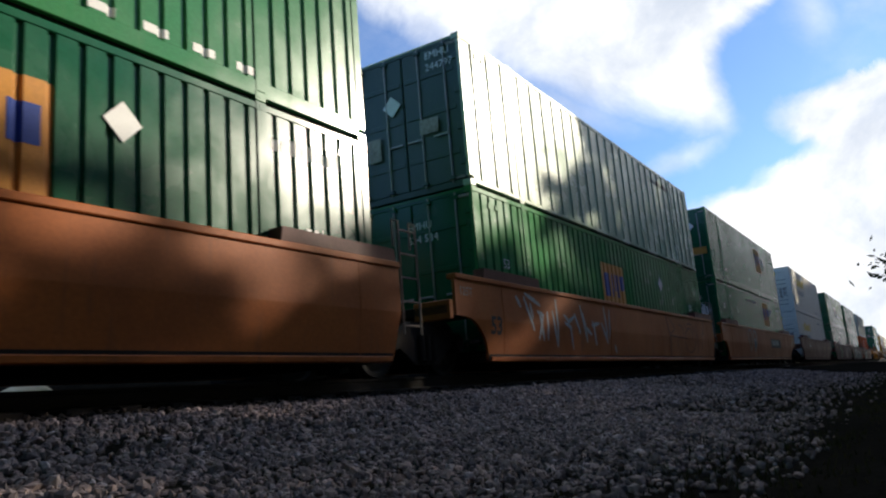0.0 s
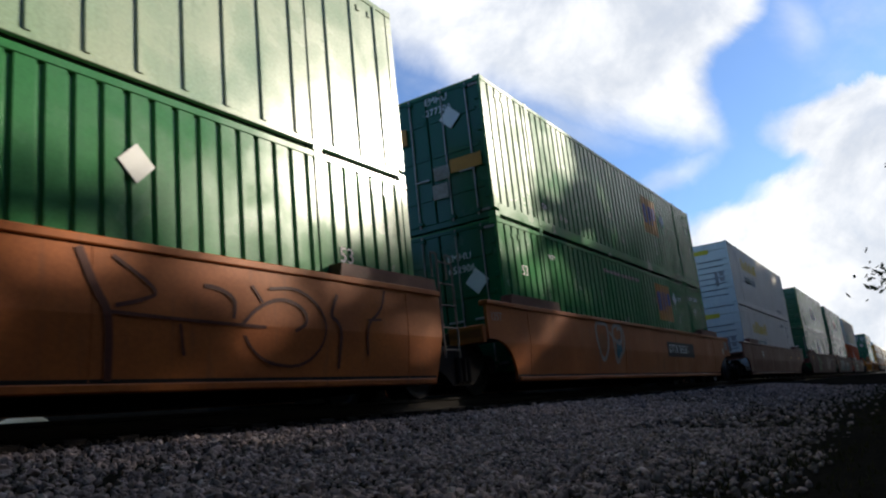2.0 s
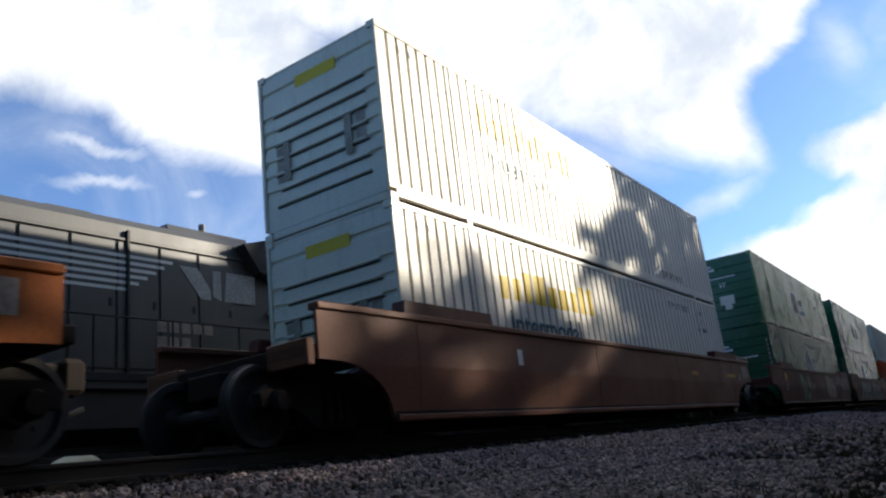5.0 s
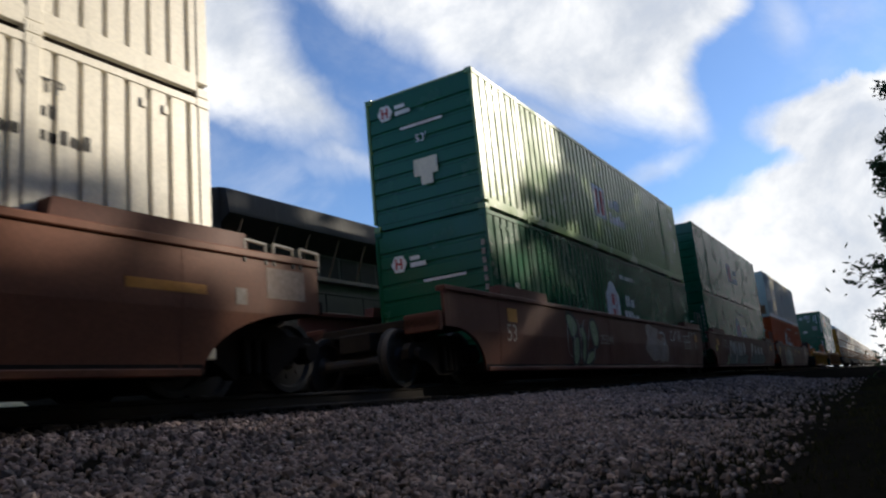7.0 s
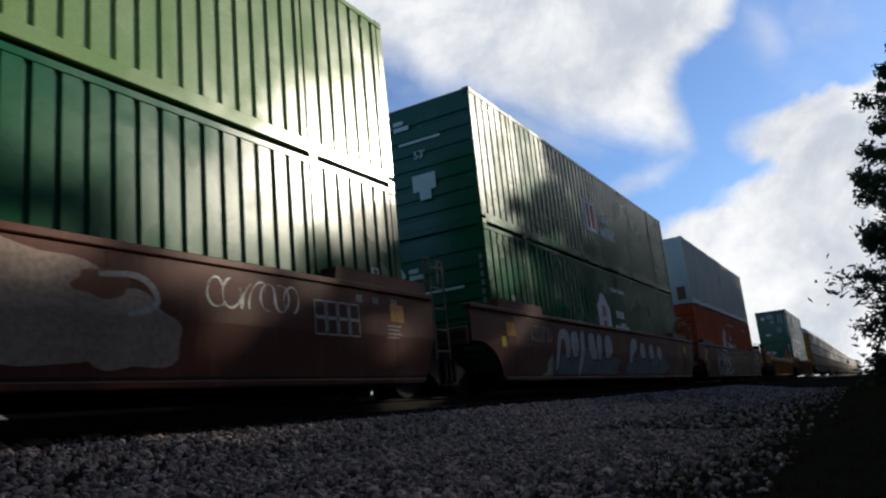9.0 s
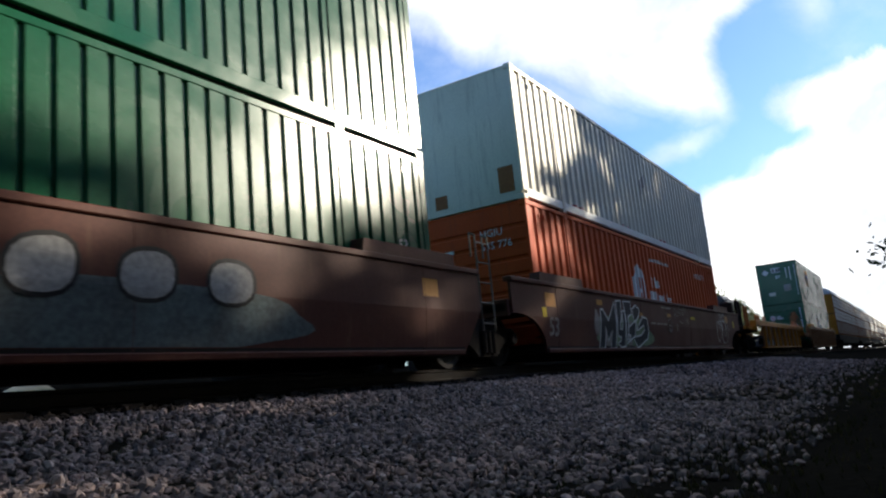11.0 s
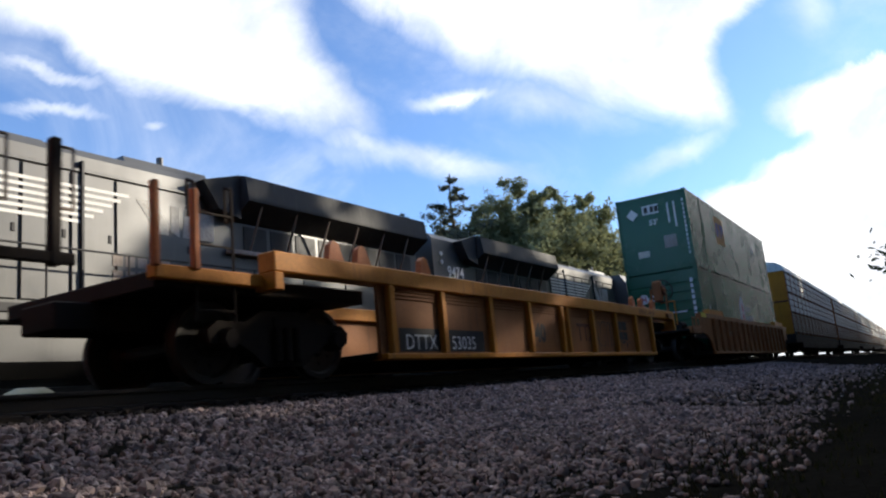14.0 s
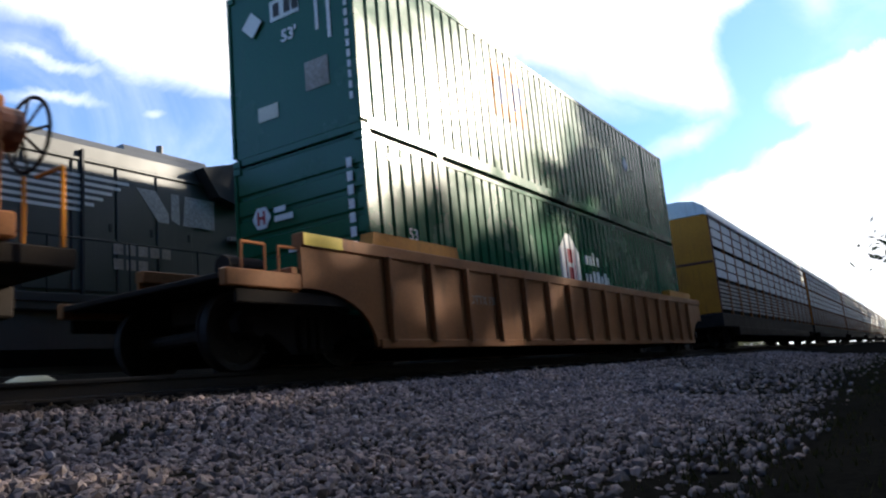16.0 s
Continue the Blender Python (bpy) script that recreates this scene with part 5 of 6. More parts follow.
def build_well_cars():
    orange = "orange-brown smooth-sided well car carrying two stacked green containers"
    art = dict(f_top=-1.2, f_low=-0.18, r_top=LONG + 0.28, r_low=LONG + 0.12)
    a = well_car(orange, "orange", X[0], LONG, trucks=(-1.6, LONG + 1.45), **art)
    b = well_car(orange + ", pale strokes", "orange", X[1], LONG, trucks=(LONG + 1.45,), front_ladder=False, **art)
    for stroke in ([(0.86, 1.32), (1.04, 1.12)], [(1.17, 1.33), (1.33, 1.06), (1.54, 0.72)], [(1.22, 1.39), (1.58, 1.29), (1.85, 1.2)], [(1.42, 1.22), (1.51, 0.94)], [(1.69, 1.08), (1.94, 1.03), (1.75, 0.56)], [(1.8, 1.02), (1.97, 0.55)], [(2.15, 1.11), (2.15, 0.56)], [(2.4, 1.14), (2.46, 0.81), (2.62, 0.44)], [(2.6, 1.38), (2.62, 0.5)]):
        ribbon(b, stroke, "paint_pale", 0.045, "wide pale sprayed stroke")
    for stroke in ([(2.95, 0.93), (3.25, 0.84), (3.39, 0.4)], [(2.95, 1.08), (3.17, 0.95), (3.49, 1.07)], [(3.5, 1.13), (3.77, 0.72)], [(3.85, 1.33), (4.08, 0.67)], [(3.97, 1.18), (4.17, 0.55)], [(4.01, 0.89), (4.42, 0.72)], [(4.49, 1.03), (4.71, 0.5)], [(4.43, 0.92), (4.91, 0.99)], [(5.02, 1.0), (5.44, 0.55)], [(5.28, 1.38), (5.38, 0.59)], [(5.63, 1.34), (5.51, 0.66)], [(5.86, 0.53), (6.01, 0.34)]):
        ribbon(b, stroke, "paint_pale", 0.045, "wide pale sprayed stroke")
    letters(b, "53", 0.42, -0.12, 0.62, "decal_dark", y=-SIDE - 0.004, bold=0.012)
    for thick, stroke in ((0.04, [(10.26, 1.42), (10.42, 1.05), (10.55, 0.87), (10.57, 0.27)]), (0.018, [(10.55, 0.87), (11.4, 0.84), (12.43, 0.82)]), (0.02, [(10.59, 1.38), (11.09, 1.09), (10.9, 1.0), (10.61, 0.93)]), (0.024, [(11.6, 1.2), (11.79, 1.19), (12.01, 1.1), (11.97, 0.89)]), (0.018, [(11.3, 0.8), (11.36, 0.5)])):
        ribbon(b, stroke, "oxide", thick, "dark brown sprayed line", taper=False)
    for thick, stroke in (
        (0.022, [(12.07, 0.82), (12.32, 1.04), (12.7, 1.17), (13.06, 1.06), (13.09, 0.89), (12.88, 0.8)]), (0.018, [(12.5, 1.25), (12.9, 1.3), (13.23, 1.18), (13.43, 0.94), (13.36, 0.63), (13.01, 0.4), (12.52, 0.42), (12.25, 0.55), (12.12, 0.72)]), (0.018, [(12.25, 1.26), (12.39, 1.09)]),
        (0.026, [(13.65, 1.28), (13.49, 1.0), (13.64, 0.95), (13.7, 0.8), (13.64, 0.38)]), (0.02, [(14.64, 1.42), (14.54, 1.14), (14.2, 0.94), (14.22, 0.54)]), (0.016, [(14.24, 1.0), (14.53, 1.02)]),
    ):
        ribbon(b, stroke, "oxide", thick, "dark brown sprayed line", taper=False)
    letters(b, "125T", 0.2, -1.08, 1.2, "paint_grey", y=-SIDE - 0.004)
    c = well_car(orange + ", grey graffiti", "orange", X[2], LONG, -1.2, -0.18, LONG + 1.95, LONG + 0.1, trucks=(LONG + 1.05,), rear_ladder=False)
    for loop in ([(3.8, 1.42), (4.18, 1.42), (4.53, 1.42), (4.55, 1.13), (4.41, 0.78), (4.17, 0.55), (3.91, 0.72), (3.78, 1.03)], [(4.84, 1.31), (5.05, 1.42), (5.48, 1.42), (5.65, 1.22), (5.56, 0.86), (5.26, 0.68), (5.02, 0.48), (4.86, 0.83)]):
        loop = rounded(loop)
        ribbon(c, loop + loop[:1], "paint_grey", 0.05, "broad grey sprayed loop", taper=False)
    ribbon(c, [(4.65, 1.25), (4.9, 1.07), (5.36, 0.94), (5.52, 1.25), (5.38, 1.37), (5.18, 1.3)], "paint_grey", 0.05, "broad grey sprayed loop"), blob(c, "spray_patch", 4.17, 0.95, 0.30, 0.22, "yellow_dull", 51), blob(c, "spray_patch", 5.21, 0.85, 0.22, 0.25, "decal_teal", 52)
    side_rect(c, "number_board", 9.35, 12.3, 0.74, 1.16, "decal_dark", "dark board behind the wagon's number")
    letters(c, "DTTX 765561", 0.345, 9.52, 0.85, "decal_white", y=-SIDE - 0.008), letters(c, "125T", 0.2, -1.08, 1.2, "paint_grey", y=-SIDE - 0.004)
    side_rect(c, "plate", LONG + 0.75, LONG + 0.9, 0.92, 1.12, "cream"), side_rect(c, "plate", LONG + 1.15, LONG + 1.6, 1.08, 1.38, "paint_grey")
    d = well_car("rusty brown smooth-sided well car carrying two stacked white containers", "rust_brown", X[3], LONG, -1.85, -0.55, LONG + 1.45, LONG - 0.3, trucks=(-1.2, LONG + 0.75), rear_ladder=False, front_ladder=False)
    for x, x1 in ((11.4, 11.9), (14.5, 15.45)):
        side_rect(d, "stripe", x, x1, 0.99, 1.09, "decal_gold")
    side_rect(d, "plate", LONG + 0.1, LONG + 0.26, 0.92, 1.1, "paint_grey"), side_rect(d, "plate", LONG + 0.57, LONG + 1.2, 1.02, 1.37, "paint_mauve", "dull data plate")
    side_rect(d, "plate", 2.6, 2.75, 0.95, 1.2, "decal_white")
    for k in (0.25, 0.7, 1.15):
        part("grab_rail", Soup().path([(LONG + k, -SIDE, TOP - 0.1), (LONG + k, -SIDE, TOP + 0.15), (LONG + k + 0.32, -SIDE, TOP + 0.13), (LONG + k + 0.32, -SIDE, TOP - 0.1)], 0.02), M["bright"], d)
    brown = "dark brown smooth-sided well car carrying two stacked green containers"
    e = well_car(brown + ", green graffiti", "oxide", X[4], LONG, -2.25, -0.9, LONG + 0.45, LONG + 0.2, trucks=(-1.6, LONG + 1.5))
    for shape in ([(2.79, 1.32), (3.03, 1.42), (3.42, 1.27), (3.51, 1.01), (3.2, 0.83), (3.03, 0.85)], [(3.11, 0.83), (3.49, 0.94), (3.57, 0.55), (3.43, 0.26), (3.18, 0.26), (3.16, 0.54)], [(3.56, 1.05), (3.8, 1.17), (3.99, 0.97), (3.96, 0.49), (3.82, 0.25), (3.66, 0.49), (3.76, 0.76)], [(4.26, 1.28), (4.65, 1.35), (4.85, 1.02), (4.74, 0.65), (4.45, 0.68), (4.31, 0.92)], [(4.06, 0.56), (4.51, 0.64), (4.54, 0.43), (4.18, 0.26), (3.86, 0.26)]):
        graffiti_letter(e, rounded(shape), "paint_green", "decal_dark", "green bubble-shaped sprayed letter", width=0.04)
    scrawl(e, 2.9, 4.7, 0.4, 1.3, "paint_pale", 62, 5, 0.012, -SIDE - 0.013)
    letters(e, "253244", 0.32, 4.95, 0.76, "paint_grey", y=-SIDE - 0.006), letters(e, "53", 0.45, -0.1, 0.7, "paint_grey", y=-SIDE - 0.006)
    blob(e, "spray_patch", 9.75, 0.88, 0.95, 0.52, "paint_mauve", 63, label="pale tan sprayed patch"), blob(e, "spray_patch", 10.6, 0.70, 0.65, 0.36, "paint_mauve", 64, -SIDE - 0.006)
    blob(e, "spray_patch", 10.35, 1.12, 0.28, 0.14, "rust_brown", 67, -SIDE - 0.008), ribbon(e, [(10.3, 1.2), (10.8, 1.25), (11.0, 0.95), (10.6, 0.85)], "paint_pale", 0.035, "pale sprayed line")
    scrawl(e, 11.6, 13.0, 1.0, 1.35, "decal_white", 66, 7, 0.012)
    for i in range(4):
        for z in (0.80, 1.02):
            u = 13.3 + i * 0.24
            ribbon(e, [(u, z), (u + 0.2, z), (u + 0.2, z + 0.2), (u, z + 0.2), (u, z)], "paint_pale", 0.012, taper=False, soft_bends=False)
    for x in (14.2, 14.58, 15.05):
        for k in range(3):
            side_rect(e, "word_bar", x + 0.05 * k, x + 0.05 * k + 0.03, 1.27, 1.37, "paint_pale")
    for k in range(4):
        side_rect(e, "word_bar", 14.9, 15.25 - 0.06 * (k % 2), 0.97 - 0.055 * k, 0.995 - 0.055 * k, "paint_grey")
    side_rect(e, "marker", 15.0, 15.35, 1.05, 1.3, "decal_gold", "amber marker panel"), side_rect(e, "marker", 0.0, 0.4, 1.05, 1.3, "decal_gold", "amber marker panel")
    f = well_car(brown + ", pale graffiti", "oxide", X[5], LONG, -1.4, -0.15, LONG + 1.0, LONG + 0.5, trucks=(LONG + 1.85,))
    blob(f, "spray_patch", 4.75, 0.52, 2.35, 0.36, "paint_teal", 71), blob(f, "spray_patch", 10.3, 0.55, 2.4, 0.36, "paint_teal", 72)
    graffiti_letter(f, [(1.58, 0.27), (1.95, 0.38), (1.97, 0.56), (2.31, 0.76), (2.27, 0.26), (1.57, 0.26)], "paint_green", "decal_dark")
    pale = "pale rounded sprayed letter over a grey-blue wash"
    for shape in ([(2.64, 1.22), (3.16, 1.36), (3.47, 1.18), (3.36, 0.64), (3.05, 0.6), (3.09, 1.08), (2.82, 1.02), (2.62, 0.35), (2.4, 0.35)], [(3.53, 1.27), (3.95, 1.33), (4.04, 1.01), (3.88, 0.66), (3.52, 0.65), (3.41, 0.97)], [(4.15, 1.3), (4.49, 1.38), (4.37, 0.72), (4.01, 0.26), (3.76, 0.26), (4.03, 0.75)]):
        graffiti_letter(f, rounded(shape), "paint_pale", "decal_dark", pale, width=0.022)
    for shape in ([(4.69, 1.27), (5.15, 1.35), (5.2, 0.89), (5.42, 0.67), (4.91, 0.6), (4.6, 0.77)], [(5.34, 1.32), (5.83, 1.31), (5.62, 0.62), (5.24, 0.61)], [(5.98, 1.32), (6.55, 1.31), (6.61, 0.85), (6.17, 0.64), (5.85, 0.73)], [(8.34, 1.28), (9.03, 1.36), (8.97, 0.95), (8.52, 0.87), (8.34, 0.56), (7.97, 0.58)]):
        graffiti_letter(f, rounded(shape), "paint_pale", "decal_dark", pale, width=0.022)
    for k in range(3):
        graffiti_letter(f, rounded([(9.24 + k, 1.19), (9.85 + k, 1.27 - 0.05 * k), (9.82 + k, 0.72), (9.2 + k, 0.72)]), "paint_pale", "decal_dark", pale, width=0.022)
    scrawl(f, 1.2, 2.3, 0.95, 1.3, "paint_pale", 73, 7, 0.012)
    side_rect(f, "marker", 0.05, 0.45, 1.02, 1.28, "decal_gold", "amber marker panel"), side_rect(f, "marker", 15.1, 15.5, 1.02, 1.28, "decal_gold", "amber marker panel"), side_rect(f, "plate", -0.2, -0.02, 0.8, 1.0, "decal_yellow")
    g = well_car("dark brown smooth well car with black graffiti under two stacked containers", "oxide", X[6], 16.1, -1.5, -0.1, 18.2, 16.6, trucks=(17.15,), rear_ladder=False)
    blob(g, "spray_patch", 4.5, 0.62, 2.05, 0.42, "paint_green", 81)
    black = "black sprayed letter with a pale outline"
    graffiti_letter(g, [(2.80, 1.10), (2.96, 1.11), (3.25, 0.87), (3.77, 1.30), (3.80, 0.90), (3.74, 0.24), (3.38, 0.24), (3.47, 0.63), (3.23, 0.41), (3.04, 0.71), (3.06, 0.56), (3.0, 0.24), (2.65, 0.24), (2.73, 0.55)], "decal_dark", "decal_white", black)
    graffiti_letter(g, [(3.91, 1.35), (4.25, 1.37), (4.16, 0.93), (4.05, 0.82), (4.05, 0.69), (4.19, 0.68), (4.29, 1.14), (4.46, 1.12), (4.40, 0.29), (4.13, 0.25), (3.84, 0.36), (4.05, 0.40), (4.09, 0.50), (3.87, 0.52), (3.85, 0.89)], "decal_dark", "decal_white", black)
    graffiti_letter(g, [(4.42, 1.36), (4.98, 1.38), (4.94, 1.07), (4.64, 0.98), (4.59, 0.45), (4.77, 0.46), (4.78, 0.55), (4.64, 0.55), (4.66, 0.75), (5.20, 0.91), (5.15, 0.54), (4.95, 0.48), (4.55, 0.36), (4.46, 0.59), (4.49, 1.04)], "decal_dark", "decal_white", black)
    graffiti_letter(g, [(5.04, 1.20), (5.35, 1.31), (5.63, 1.21), (5.51, 1.04), (5.23, 0.91), (5.26, 0.70), (5.80, 1.03), (6.16, 0.99), (6.24, 0.64), (6.14, 0.47), (5.32, 0.24), (5.0, 0.50), (5.60, 0.56), (5.89, 0.69), (5.82, 0.81), (5.33, 0.67), (5.09, 0.96)], "decal_dark", "decal_white", black)
    blob(g, "spray_patch", 3.2, 0.45, 0.35, 0.2, "paint_grey", 84, -SIDE - 0.006), blob(g, "spray_patch", 2.55, 0.8, 0.16, 0.3, "paint_grey", 85, -SIDE - 0.006), blob(g, "spray_patch", 4.75, 0.6, 0.3, 0.3, "paint_grey", 86, -SIDE - 0.006)
    side_rect(g, "marker", 2.65, 3.0, 1.2, 1.32, "decal_gold"), side_rect(g, "marker", 5.62, 5.9, 1.04, 1.14, "decal_gold")
    letters(g, "53", 0.5, 0.0, 0.5, "paint_grey", y=-SIDE - 0.006, bold=0.01)
    side_rect(g, "marker", -0.08, 0.38, 1.05, 1.32, "decal_gold", "amber marker panel"), side_rect(g, "plate", -0.27, -0.09, 0.84, 1.03, "decal_yellow"), side_rect(g, "marker", 15.7, 16.15, 1.12, 1.36, "decal_gold", "amber marker panel")
    for stroke in (
        [(14.78, 0.99), (14.88, 1.11), (15.01, 1.35), (14.92, 1.42), (14.79, 1.40), (14.77, 1.19), (14.88, 1.16), (15.06, 1.09), (15.21, 0.68)], [(15.2, 1.25), (15.25, 1.38), (15.45, 1.43), (15.63, 1.34), (15.61, 1.15), (15.4, 1.08), (15.25, 1.25), (15.35, 1.38)],
        [(14.50 + 0.30 * math.cos(k * 0.55), 0.78 + 0.36 * math.sin(k * 0.55)) for k in range(12)], [(15.32 + 0.36 * math.cos(k * 0.5), 0.80 + 0.42 * math.sin(k * 0.5)) for k in range(11)],
        [(15.45, 0.91), (15.48, 0.6)], [(15.69, 0.96), (15.71, 0.71)], [(15.97, 1.09), (16.02, 0.73), (15.76, 0.42), (15.53, 0.37)], [(14.93, 0.89), (15.02, 0.81), (15.04, 1.08)],
    ):
        ribbon(g, stroke, "decal_white", 0.016, "pale looping sprayed line", taper=False)
    for x0, x1, z in ((7.67, 7.93, 1.33), (8.02, 8.6, 1.33), (6.55, 6.95, 0.86), (7.05, 7.30, 0.86), (7.38, 7.58, 0.86), (7.66, 8.0, 0.86)):
        side_rect(g, "word_bar", x0, x1, z, z + 0.05, "paint_grey")
    letters(g, "B", 0.3, 9.0, 0.72, "paint_grey", y=-SIDE - 0.006), letters(g, "I", 0.24, 8.07, 1.06, "paint_grey", y=-SIDE - 0.006)
    side_rect(g, "marker", 8.17, 8.53, 1.10, 1.20, "decal_gold"), side_rect(g, "marker", 10.75, 11.25, 1.10, 1.18, "decal_yellow")
    ring = [(8.33 + 0.18 * math.cos(0.35 * i), 0, 0.85 + 0.18 * math.sin(0.35 * i)) for i in range(19)]
    part("round_stencil", Soup().path(ring, 0.010), M["paint_grey"], g, "round stencilled mark", at=pose(0, -SIDE - 0.002, 0))
    side_rect(g, "word_bar", 8.22, 8.44, 0.84, 0.875, "paint_grey"), side_rect(g, "word_bar", 8.30, 8.36, 0.71, 0.78, "paint_grey")
    # sprayed tag: strokes of each letter, in a box of one by one
    tag = (
        [(0.0, 0.0), (0.1, 0.9), (0.5, 1.0), (0.7, 0.6), (0.4, 0.25), (0.1, 0.2), (0.5, -0.2)],
        [(0.2, 1.0), (0.1, 0.0), (0.8, 0.1)],
        [(0.0, 0.0), (0.45, 1.0), (0.8, 0.0), (0.6, 0.4), (0.15, 0.35)],
        [(0.0, 1.0), (0.4, 0.5), (0.8, 1.0), (0.3, 0.0)],
        [(0.8, 0.8), (0.3, 0.7), (0.0, 0.2), (0.5, 0.0), (0.8, 0.35), (0.5, 0.4)],
        [(0.0, 0.0), (0.15, 1.0), (0.45, 0.4), (0.75, 1.0), (0.9, 0.0)],
        [(0.4, 1.0), (0.4, 0.3)],
    )
    for i, stroke in enumerate(tag):
        ribbon(g, [(8.90 + i * 0.205 + 0.2 * x, 1.12 + i * 0.018 + 0.27 * z) for x, z in stroke], "paint_grey", 0.012, taper=False)
    for stroke in ([(9.38, 0.95), (9.45, 1.03), (9.55, 0.98), (9.64, 0.93), (9.74, 0.99)], [(10.08, 1.12), (10.08, 0.95)], [(10.18, 0.98), (10.40, 1.10)], [(10.2, 1.12), (10.38, 0.95)]):
        ribbon(g, stroke, "paint_grey", 0.012, taper=False)
    blob(g, "spray_patch", 10.0, 0.80, 0.35, 0.12, "oxide", 88, -SIDE - 0.006)
    side_rect(g, "plate", 17.0, 17.2, 0.95, 1.2, "decal_yellow")
    h = well_car("rusty yellow ribbed well car carrying two stacked green containers", "yellow_dull", X[8], LONG, -1.62, -0.28, LONG + 1.3, LONG + 0.1, True, (-1.1, LONG + 0.9), "yellow", False)
    side_rect(h, "marker", -1.6, -0.9, TOP - 0.12, TOP + 0.03, "decal_yellow", "bright yellow end stripe", -SIDE - 0.039)
    # front deck reaching out over the leading truck
    part("end_deck", Soup().bevel_box(-2.75, -1.6, -SIDE + 0.13, SIDE - 0.13, 0.93, 1.0, 0.012), M["steel"], h, "grimy end deck over the truck")
    for side in (-1, 1):
        y0, y1 = sorted((side * SIDE, side * (SIDE - 0.12)))
        part("deck_sill", Soup().bevel_box(-2.75, -1.63, y0, y1, 0.85, 1.04, 0.015), M["yellow_dull"], h)
        part("deck_apron", Soup().bevel_box(-2.6, -0.75, y0 + 0.04, y1 - 0.04, 0.68, 0.84, 0.015), M["steel"], h)
    part("brake_cylinder", Soup().tube((-2.3, -0.95, 1.16), (-1.75, -0.95, 1.16), 0.13, sides=14), M["steel"], h)
    for x in (-2.5, -1.95):
        part("grab_rail", Soup().path([(x, -SIDE + 0.04, 1.02), (x, -SIDE + 0.04, 1.34), (x + 0.34, -SIDE + 0.04, 1.34), (x + 0.34, -SIDE + 0.04, 1.02)], 0.018), M["yellow_dull"], h)
    letters(h, "DTTX 73035", 0.2, 2.2, 0.85, "paint_grey", y=-SIDE - 0.004)
    # brake stand and end posts over the rear truck
    part("brake_stand", Soup().bevel_box(17.8, 18.05, -1.36, -1.04, 1.06, 1.95, 0.03).bevel_box(17.7, 18.0, -1.42, -0.98, 1.5, 2.0, 0.03), M["steel"], g, "grimy brake stand")
    brake_wheel(g, 18.15, -1.2, 1.85, 0.3)
    for x in (18.55, 19.12):
        part("end_post", Soup().bevel_box(x - 0.045, x + 0.045, -SIDE + 0.02, -SIDE + 0.12, 1.0, 2.12, 0.012), M["steel"], g, "dark upright end post")
        part("grab_rail", Soup().path([(x + 0.05, -SIDE + 0.05, 2.05), (x + 0.16, -SIDE + 0.05, 2.05), (x + 0.16, -SIDE + 0.05, 1.5), (x + 0.05, -SIDE + 0.05, 1.5)], 0.014), M["worn_rail"], g)
    part("end_rail", Soup().bevel_box(18.2, 19.3, -SIDE + 0.03, -SIDE + 0.10, 1.02, 1.12, 0.012), M["steel"], g)
    for car in (a, b, c, d, e, f, g):
        tuck(car)


def brake_wheel(car, x, y, z, radius):
    """A spoked hand brake wheel facing along the train, with its dished gear cover."""
    s = Soup()
    for i in range(24):
        a, b = 2 * math.pi * i / 24, 2 * math.pi * (i + 1) / 24
        s.tube((x + 0.06, y + radius * math.cos(a), z + radius * math.sin(a)), (x + 0.06, y + radius * math.cos(b), z + radius * math.sin(b)), 0.019, sides=6)
    for i in range(8):
        a = 2 * math.pi * i / 8
        s.tube((x, y, z), (x + 0.06, y + radius * math.cos(a), z + radius * math.sin(a)), 0.013, sides=6)
    part("brake_wheel", s, M["steel"], car, "round spoked hand brake wheel")
    part("gear_cover", Soup().tube((x - 0.26, y, z), (x - 0.06, y, z), 0.19, 0.19, 16).tube((x - 0.06, y, z), (x + 0.01, y, z), 0.19, 0.06, 16), M["rust_brown"], car, "rusty round gear cover")


